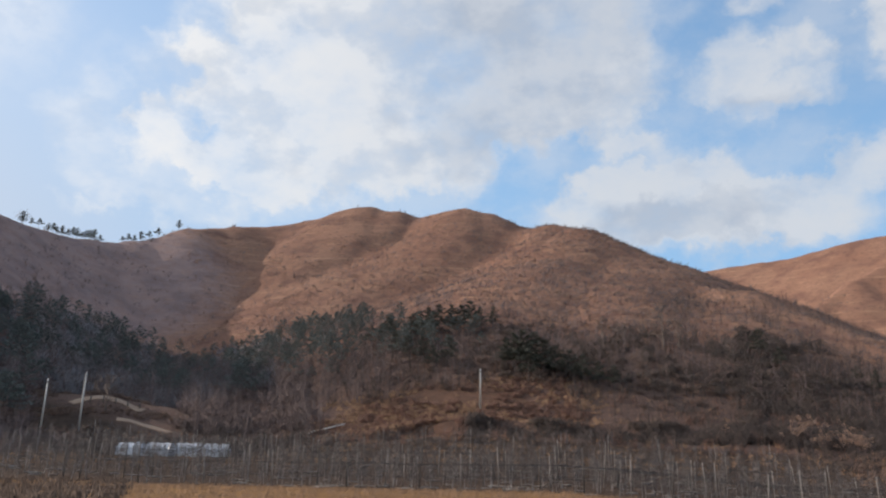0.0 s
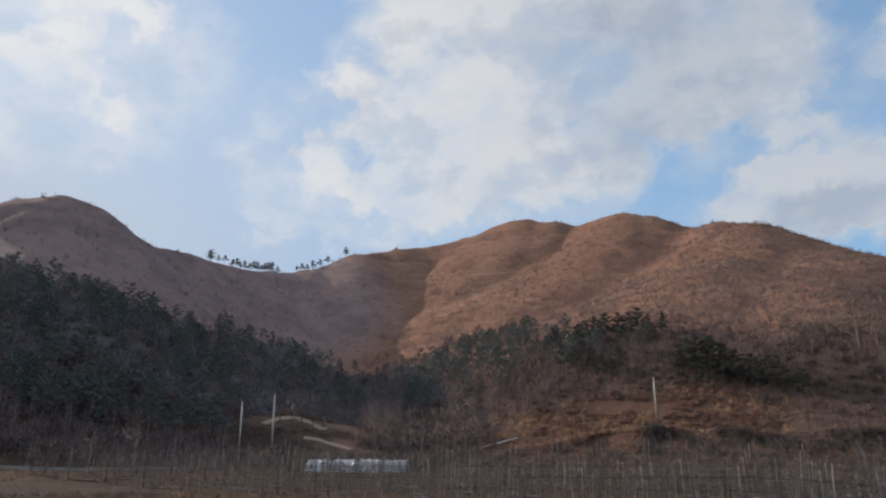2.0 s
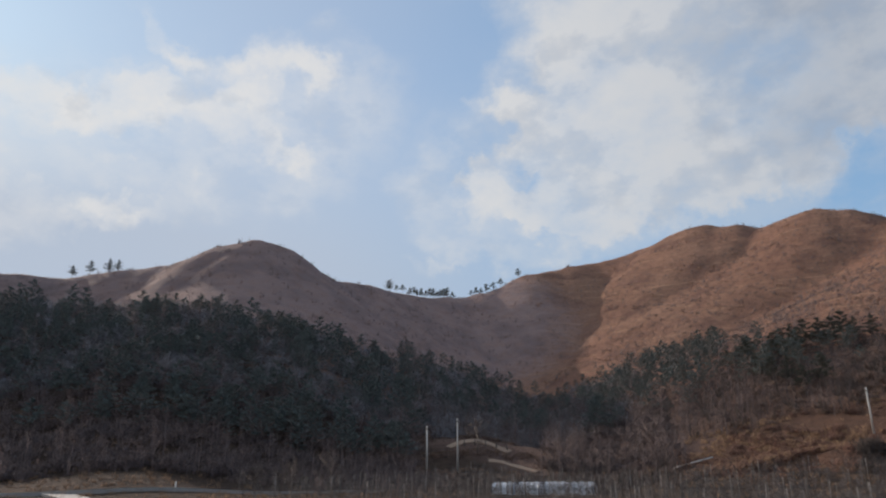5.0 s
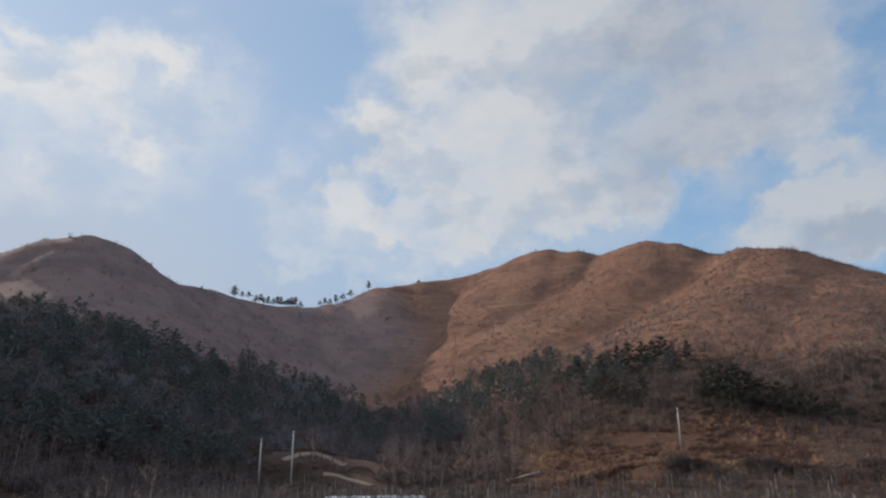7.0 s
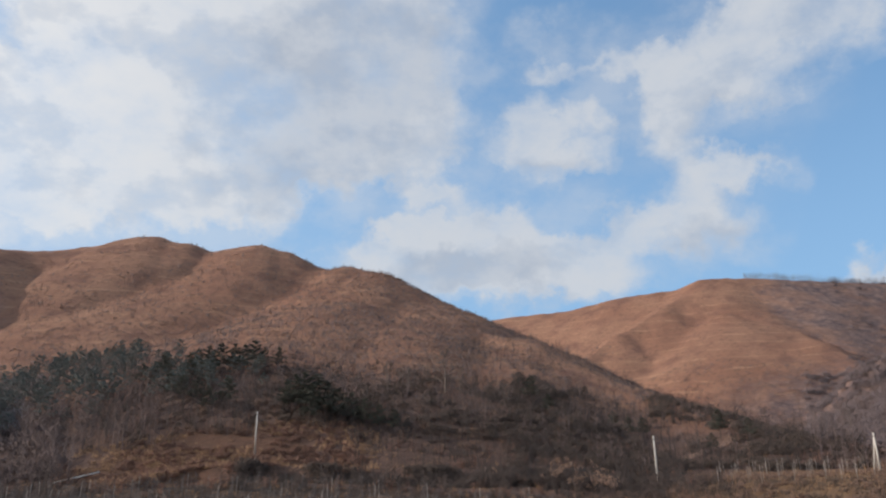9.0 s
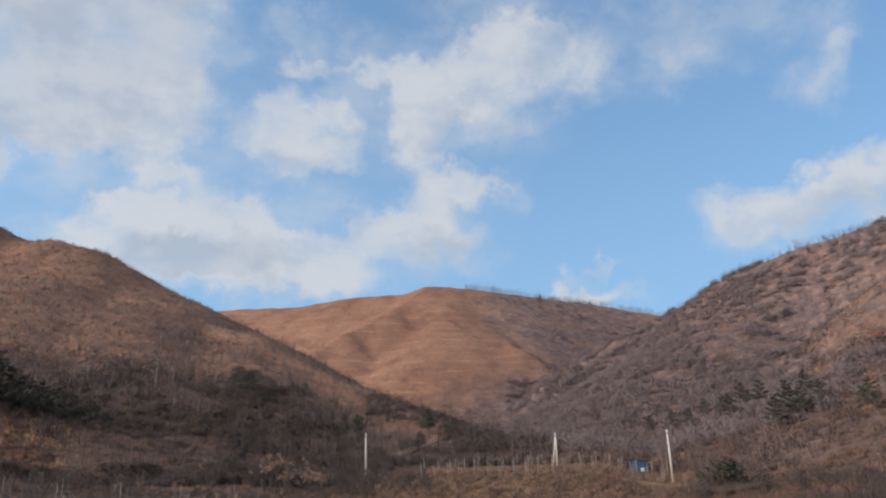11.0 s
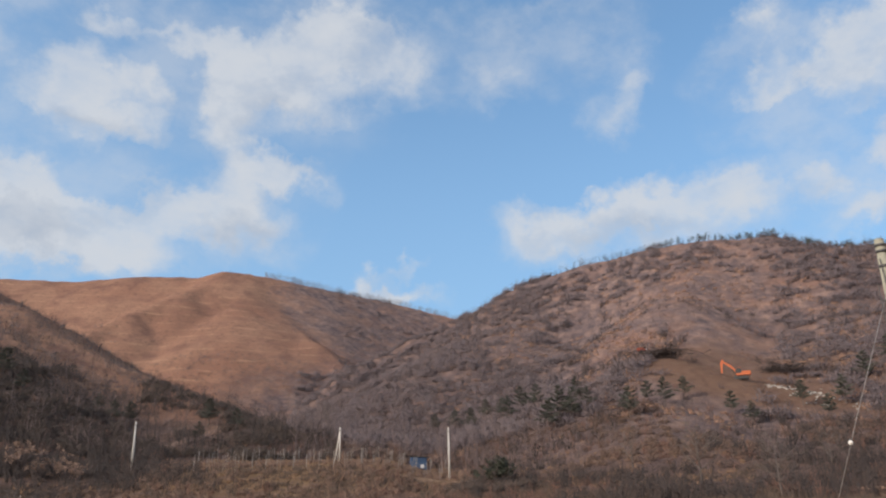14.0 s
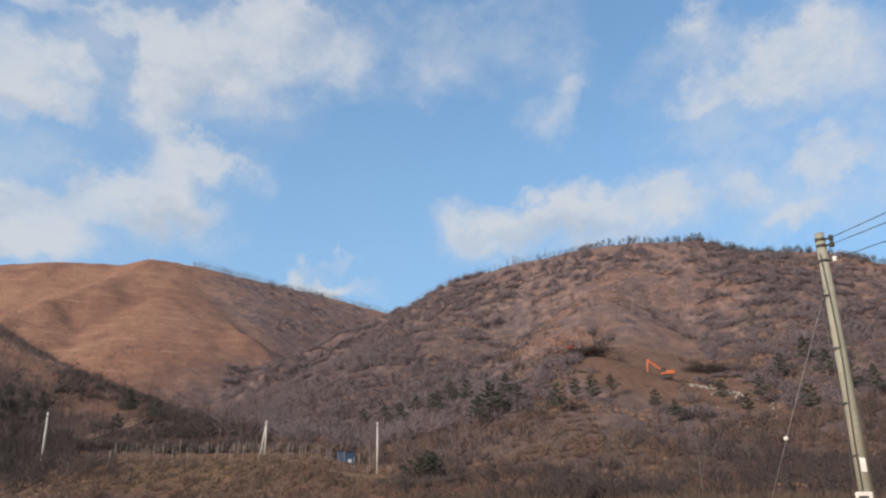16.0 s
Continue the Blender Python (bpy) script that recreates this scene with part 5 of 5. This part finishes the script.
def near_pole():
    """The concrete pole beside the viewer: insulators, wires, earth wire, plate, meter box and stay with its ball."""
    x, y, top = 21.81, 2.76, 6.42
    z0 = float(height(np.array([x]), np.array([y]))[0])
    ob = thing("power_pole", (x, y, z0), "tall tapered grey-green concrete power pole beside the field", "power pole")
    top -= z0
    part("shaft", tube(bmesh.new(), [(0, 0, -0.6), (0, 0, top * 0.5), (0, 0, top)], [0.150, 0.120, 0.092], 20), POLE_GREY, ob)
    part("cap", tube(bmesh.new(), [(0, 0, top), (0, 0, top + 0.02)], [0.095, 0.08], 20), POLE_GREY, ob)
    # bearing towards the viewer is -x; the wires leave towards the viewer's right
    way = Vector((-0.74, -0.67, 0))
    side = Vector((0.0, -1.0, 0))
    for k, drop in enumerate((0.13, 0.27, 0.60)):
        base = Vector((0, 0, top - drop))
        out = base + side * 0.21 + Vector((-0.05, 0, 0))
        part("band", tube(bmesh.new(), [base - Vector((0, 0, 0.03)), base + Vector((0, 0, 0.03))], [0.103, 0.103], 20), WIRE, ob)
        arm = part("bracket", tube(bmesh.new(), [base, out], [0.022, 0.022], 8), WIRE, ob)
        bm = bmesh.new()
        tube(bm, [out + Vector((0, 0, -0.06)), out + Vector((0, 0, -0.045)), out, out + Vector((0, 0, 0.045)), out + Vector((0, 0, 0.06))], [0.03, 0.055, 0.035, 0.055, 0.03], 12)
        part("insulator", bm, PORCELAIN if k == 2 else DARK, ob, "white porcelain insulator" if k == 2 else "dark insulator")
        pts = []
        for j in range(21):
            u = j / 20 * 34
            sag = -0.5 * 4 * (j / 20) * (1 - j / 20)
            pts.append(out + way * u + Vector((0, 0, sag + (0.25, 0.1, 0.05)[k] * u / 5)))
        part("wire", tube(bmesh.new(), pts, [0.009] * 21, 5), WIRE, ob)
    # earth wire down the shaft, with clips
    pts = [Vector((-0.12 - 0.028 * (1 - u) - 0.012, 0.03 * math.sin(7 * u) + 0.02, top * 0.9 * u + 0.2)) for u in np.linspace(0, 1, 30)]
    part("earth_wire", tube(bmesh.new(), pts, [0.012] * 30, 5), WIRE, ob)
    pts = [Vector((-0.10 - 0.03 * (1 - u), 0.16 + 0.02 * math.sin(9 * u), top * 0.8 * u + 0.3)) for u in np.linspace(0, 1, 20)]
    part("cable", tube(bmesh.new(), pts, [0.010] * 20, 5), WIRE, ob)
    for z in (1.9, 2.9, 4.0, 5.1):
        part("clip", box(bmesh.new(), (-0.12, 0.08, z), (0.05, 0.16, 0.022), bevel=0.004), WIRE, ob)
    for k, z in enumerate((2.3, 3.1, 3.9, 4.7, 5.5)):
        s = 1 if k % 2 else -1
        part("step_bolt", tube(bmesh.new(), [(0, 0.10 * s, z), (0, 0.20 * s, z)], [0.011, 0.011], 6), WIRE, ob)
    part("plate", box(bmesh.new(), (-0.150, -0.04, 1.72), (0.008, 0.10, 0.26), bevel=0.002), WHITE, ob, "small pale marker plate")
    box_ = part("meter_box", box(bmesh.new(), (-0.235, 0.03, 1.02), (0.15, 0.30, 0.42), bevel=0.02), WHITE, ob, "white meter box with a dark window")
    part("window", box(bmesh.new(), (-0.312, 0.04, 1.05), (0.012, 0.17, 0.22), bevel=0.004), DARK, box_)
    # stay wire with its ball
    foot = Vector((4.84 + 17.2 * math.sin(radians(79.36)), 1.76 + 17.2 * math.cos(radians(79.36)), z0)) - Vector((x, y, z0))
    head = Vector((-0.09, 0.02, top - 1.1))
    stay = part("stay_wire", tube(bmesh.new(), [head, head.lerp(foot, 0.5), foot - Vector((0, 0, 0.1))], [0.006] * 3, 6), PALE_WIRE, ob)
    c = head.lerp(foot, 0.575)
    bm = bmesh.new()
    bmesh.ops.create_uvsphere(bm, u_segments=16, v_segments=10, radius=0.05, matrix=Matrix.Translation(c))
    for f in bm.faces:
        f.smooth = True
    part("stay_insulator", bm, PORCELAIN, stay, "white porcelain ball on the stay wire")


POLE_GREY = surface("mossy_concrete", ((0.28, 0.275, 0.215), (0.335, 0.33, 0.26), (0.22, 0.22, 0.17)), 1.5, 30.0, 0.85, 0.25, dist=0.008)
PORCELAIN = surface("porcelain", ((0.75, 0.74, 0.70), (0.80, 0.79, 0.76), (0.62, 0.61, 0.58)), 4.0, 30.0, 0.3, 0.0)
near_pole()


# ---------------------------------------------------------------- excavator and the dug slope
ORANGE = surface("orange_paint", ((0.46, 0.115, 0.036), (0.52, 0.14, 0.045), (0.34, 0.09, 0.04)), 0.8, 7.0, 0.45, 0.1)


def plate(bm, outline, y0, y1):
    """A thick plate from an outline in x and z."""
    a = [bm.verts.new((x, y0, z)) for x, z in outline]
    b = [bm.verts.new((x, y1, z)) for x, z in outline]
    bm.faces.new(a)
    bm.faces.new(b[::-1])
    for k in range(len(a)):
        bm.faces.new((a[k], b[k], b[(k + 1) % len(a)], a[(k + 1) % len(a)]))
    bmesh.ops.recalc_face_normals(bm, faces=bm.faces)
    return bm


def excavator():
    z = float(height(np.array([EXC_X]), np.array([EXC_Y]))[0])
    ob = thing("excavator", (EXC_X, EXC_Y, z + 0.15), "orange tracked excavator working on the dug hillside", "excavator", turn=-76.2)
    for y in (-0.85, 0.85):
        t = part("track", plate(bmesh.new(), [(-1.5, 0.15), (-1.3, 0), (1.3, 0), (1.5, 0.15), (1.5, 0.45), (1.3, 0.62), (-1.3, 0.62), (-1.5, 0.45)], y - 0.22, y + 0.22), DARK, ob, "black track")
        for x in (-1.15, -0.4, 0.4, 1.15):
            part("roller", tube(bmesh.new(), [(x, y - 0.25, 0.3), (x, y + 0.25, 0.3)], [0.2, 0.2], 12), DARK, t)
    part("turntable", tube(bmesh.new(), [(0, 0, 0.5), (0, 0, 0.85)], [0.55, 0.55], 16), DARK, ob)
    part("body", plate(bmesh.new(), [(-0.9, 0.8), (1.7, 0.8), (1.85, 1.0), (1.8, 1.55), (0.4, 1.65), (0.2, 1.25), (-0.9, 1.2)], -0.95, 0.95), ORANGE, ob)
    cab = part("cab", plate(bmesh.new(), [(-0.95, 1.2), (0.2, 1.2), (0.25, 2.3), (-0.6, 2.35), (-0.95, 1.8)], -0.92, -0.05), DARK, ob, "dark glazed cab")
    part("cab_roof", box(bmesh.new(), (-0.2, -0.48, 2.37), (0.95, 0.9, 0.07), bevel=0.02), ORANGE, cab)
    part("counterweight", plate(bmesh.new(), [(1.3, 0.78), (2.0, 0.85), (2.1, 1.2), (1.95, 1.6), (1.3, 1.62)], -0.9, 0.9), ORANGE, ob)
    part("boom", plate(bmesh.new(), [(-0.5, 1.15), (-0.3, 1.5), (-1.7, 3.1), (-3.2, 4.15), (-3.45, 3.9), (-1.9, 2.65)], 0.05, 0.40), ORANGE, ob)
    part("stick", plate(bmesh.new(), [(-3.05, 4.4), (-3.45, 4.45), (-3.8, 3.8), (-3.85, 1.6), (-3.6, 1.55), (-3.4, 3.2)], 0.08, 0.36), ORANGE, ob)
    part("ram", tube(bmesh.new(), [(-1.0, 0.22, 1.5), (-2.1, 0.22, 2.35)], [0.07, 0.05], 8), WIRE, ob)
    part("ram", tube(bmesh.new(), [(-1.8, 0.22, 3.35), (-3.15, 0.22, 4.3)], [0.06, 0.045], 8), WIRE, ob)
    ob.scale = (0.95,) * 3
    part("bucket", plate(bmesh.new(), [(-3.8, 1.55), (-3.45, 1.45), (-3.2, 1.0), (-3.35, 0.55), (-3.8, 0.5), (-4.1, 0.9)], -0.1, 0.55), DARK, ob, "dark steel bucket")


excavator()
STONE = surface("pale_stone", ((0.29, 0.26, 0.235), (0.37, 0.34, 0.30), (0.21, 0.18, 0.155)), 1.5, 8.0, 0.9, 0.4)


def boulders():
    rng = np.random.RandomState(51)
    shapes = []
    for k in range(5):
        bm = bmesh.new()
        bmesh.ops.create_icosphere(bm, subdivisions=2, radius=0.5)
        for v in bm.verts:
            v.co *= 1 + 0.5 * noise.noise(v.co * 1.7 + Vector((k * 7, 0, 0)))
            v.co.z *= 0.7
        me = bpy.data.meshes.new("boulder")
        bm.to_mesh(me)
        bm.free()
        me.materials.append(STONE)
        shapes.append(me)
    for k in range(90):
        if k < 55:
            az, r = -77.7 - rng.rand() * 4.2, 160.5 + rng.normal() * 2.2
        else:
            az, r = -79 - rng.rand() * 5, 152 + rng.normal() * 4
        p = at(az, r)
        ob = new("boulder", shapes[rng.randint(5)])
        g = rng.uniform(0.25, 0.75) * (1.0 if k < 55 else 0.7)
        ob.matrix_world = Matrix.Translation((p.x, p.y, p.z + 0.1 * g)) @ pose(0, 0, 0, rng.rand() * 40, rng.rand() * 40, rng.rand() * 360) @ Matrix.Diagonal((g * 1.3, g, g, 1))
        tagged(ob, "pale broken boulder on the dug slope", "boulder", "boulders of the dug slope")


boulders()


def brush_pile(az, dist, size):
    p = at(az, dist)
    rng = np.random.RandomState(int(-az * 10))
    s = Shape()
    for _ in range(420):
        c = rng.normal(size=3) * (1.9, 1.2, 0.35) + (0, 0, 0.7)
        d = rng.normal(size=3) * (1, 1, 0.35)
        s.spike(c - d * 0.8, c + d * 0.8, 0.05)
    v, f = s.arrays()
    v[:, 2] = np.maximum(v[:, 2], -0.3)
    ob = new("brush_pile", mesh_from("brush_pile", v, f, DARKTWIG, False))
    ob.matrix_world = pose(*p, 0, 0, az) @ Matrix.Diagonal((size, size, size, 1))
    tagged(ob, "dark heap of cut branches on the slope", "brush pile", "heaps of branches")


brush_pile(-70.9, 170, 1.5)
brush_pile(-79.2, 176, 1.2)


def small_machine(az, dist):
    p = at(az, dist)
    ob = thing("dumper", p, "small red tracked dumper among the scrub", "machine", turn=az + 30)
    for y in (-0.4, 0.4):
        part("track", plate(bmesh.new(), [(-0.9, 0.1), (-0.75, 0), (0.75, 0), (0.9, 0.1), (0.9, 0.35), (0.7, 0.45), (-0.7, 0.45), (-0.9, 0.35)], y - 0.15, y + 0.15), DARK, ob)
    part("skip", plate(bmesh.new(), [(-1.0, 0.55), (0.4, 0.55), (0.6, 1.1), (-1.25, 1.15)], -0.6, 0.6), RED, ob)
    part("engine_cover", box(bmesh.new(), (0.75, 0, 0.85), (0.5, 0.9, 0.6), bevel=0.05), WHITE, ob)


RED = surface("faded_red_paint", ((0.33, 0.07, 0.045), (0.38, 0.09, 0.05), (0.22, 0.07, 0.05)), 0.9, 7.0, 0.5, 0.1)
small_machine(-69.6, 181)


# ---------------------------------------------------------------- concrete farm road, banks and tracks
def ribbon(name, spots, width, material, label, thick=0.12, drape=False):
    """A strip of paving or earth laid on the ground along bearings and distances."""
    pts = [Vector((*bearing(a, d), 0)) for a, d in spots]
    fine = []
    for a, b in zip(pts[:-1], pts[1:]):
        k = max(2, int((b - a).length / 1.0))
        fine += [a.lerp(b, j / k) for j in range(k)]
    fine.append(pts[-1])
    xs = np.array([[p.x, p.y] for p in fine])
    zs = height(xs[:, 0], xs[:, 1])
    zs = np.convolve(np.pad(zs, 4, "edge"), np.ones(9) / 9, "valid")
    bm, prev = bmesh.new(), None
    for k, p in enumerate(fine):
        d = (fine[min(k + 1, len(fine) - 1)] - fine[max(k - 1, 0)]).normalized()
        side = Vector((d.y, -d.x, 0)) * width / 2
        side *= 1 + 0.06 * math.sin(k * 1.7)
        z = zs[k] + thick
        cross = np.array((-1.02, -1, -0.6, -0.2, 0.2, 0.6, 1, 1.02))
        level = height(p.x + side.x * cross, p.y + side.y * cross) + thick if drape else np.full(8, z)
        ring = [bm.verts.new((p.x + side.x * s, p.y + side.y * s, h - (0.5 if abs(s) > 1 else 0))) for s, h in zip(cross, level)]
        if prev:
            for a, b, c, e in zip(prev[:-1], prev[1:], ring[1:], ring[:-1]):
                bm.faces.new((a, b, c, e))
        prev = ring
    bmesh.ops.recalc_face_normals(bm, faces=bm.faces)
    me = bpy.data.meshes.new(name)
    bm.to_mesh(me)
    bm.free()
    me.materials.append(material)
    return tagged(new(name, me), label, "road", kind="structure")


ROAD = surface("worn_concrete_road", ((0.40, 0.37, 0.34), (0.48, 0.45, 0.41), (0.30, 0.28, 0.25)), 0.3, 5.0, 0.9, 0.2, dist=0.02)
REDEARTH = surface("reddish_bare_earth", ((0.17, 0.102, 0.074), (0.20, 0.122, 0.088), (0.13, 0.080, 0.060)), 0.3, 4.0, 0.95, 0.3)
EARTH = surface("pale_bare_earth", ((0.29, 0.20, 0.14), (0.34, 0.24, 0.17), (0.22, 0.155, 0.11)), 0.3, 4.0, 0.95, 0.3)
ribbon("road", ((70, 92), (57, 90), (50, 91), (44, 94), (38, 97), (31, 99)), 2.6, ROAD, "narrow pale concrete farm road at the foot of the wood", 0.25)
ribbon("road", ((53, 90), (51, 80), (50, 66), (51, 50)), 3.0, ROAD, "pale concrete lane joining the farm road", 0.22)
ribbon("track", ((26.2, 130.5), (25.2, 132), (24.0, 132.5), (22.8, 131.5), (21.6, 129.5)), 1.7, EARTH, "bare earth track on the low mound", 0.10, True)
ribbon("track", ((23.2, 124), (22.2, 124), (21.0, 122.5), (19.6, 120)), 1.2, EARTH, "bare earth track on the low mound", 0.10, True)
ribbon("track", ((-34.0, 133), (-35.6, 141), (-37.2, 147), (-38.6, 150)), 1.9, REDEARTH, "reddish bare track climbing the hill's shoulder", 0.12, True)
ribbon("track", ((-77.0, 74), (-80.5, 72), (-86, 71), (-93, 70)), 1.1, EARTH, "pale footpath at the foot of the hill", 0.2)
ribbon("track", ((-48, 88), (-52, 89), (-56, 91)), 1.0, EARTH, "pale edge of the terrace plot", 0.2)


def marker_post(az, dist, tall, mat, label):
    p = at(az, dist)
    ob = thing("marker_post", p, label, "post")
    part("shaft", tube(bmesh.new(), [(0, 0, -0.3), (0, 0, tall)], [0.09, 0.08], 8), mat, ob)
    part("top", tube(bmesh.new(), [(0, 0, tall), (0, 0, tall + 0.06)], [0.1, 0.06], 8), mat, ob)


marker_post(45.6, 92, 1.0, WHITE, "short white marker post beside the farm road")
marker_post(42.2, 272.5, 1.6, WEATHERED, "small post standing on the hilltop")


def water_tank(az, dist):
    p = at(az, dist)
    ob = thing("water_tank", p, "small white water tank among the pines", "tank", turn=az)
    part("body", tube(bmesh.new(), [(0, 0, -0.3), (0, 0, 1.0), (0, 0, 1.15)], [0.6, 0.6, 0.45], 16), WHITE, ob)
    part("lid", tube(bmesh.new(), [(0, 0, 1.15), (0, 0, 1.25)], [0.25, 0.22], 12), WHITE, ob)


water_tank(8.9, 190)


def fallen_pole(az0, az1, dist):
    """A pale pole lying on the bank."""
    a, b = at(az0, dist), at(az1, dist + 2)
    ob = thing("fallen_pole", (a + b) / 2, "pale concrete pole lying on the bank", "pole")
    c = (a + b) / 2
    part("shaft", tube(bmesh.new(), [a - c + Vector((0, 0, 0.35)), b - c + Vector((0, 0, 0.5))], [0.16, 0.11], 10), PALE_CONCRETE, ob)


fallen_pole(9.9, 7.2, 116)


def small_rail(az0, az1, dist, count):
    """Short dark posts along the track on the mound."""
    for k in range(count):
        p = at(az0 + (az1 - az0) * k / (count - 1), dist)
        ob = thing("track_post", p, "short dark post beside the earth track", "post", "posts of the track")
        part("shaft", tube(bmesh.new(), [(0, 0, -0.3), (0, 0, 0.75)], [0.12, 0.10], 7), DARK_POST, ob)
        part("cap", tube(bmesh.new(), [(0, 0, 0.75), (0, 0, 0.85)], [0.13, 0.08], 7), DARK_POST, ob)


small_rail(25.0, 21.8, 130.4, 5)
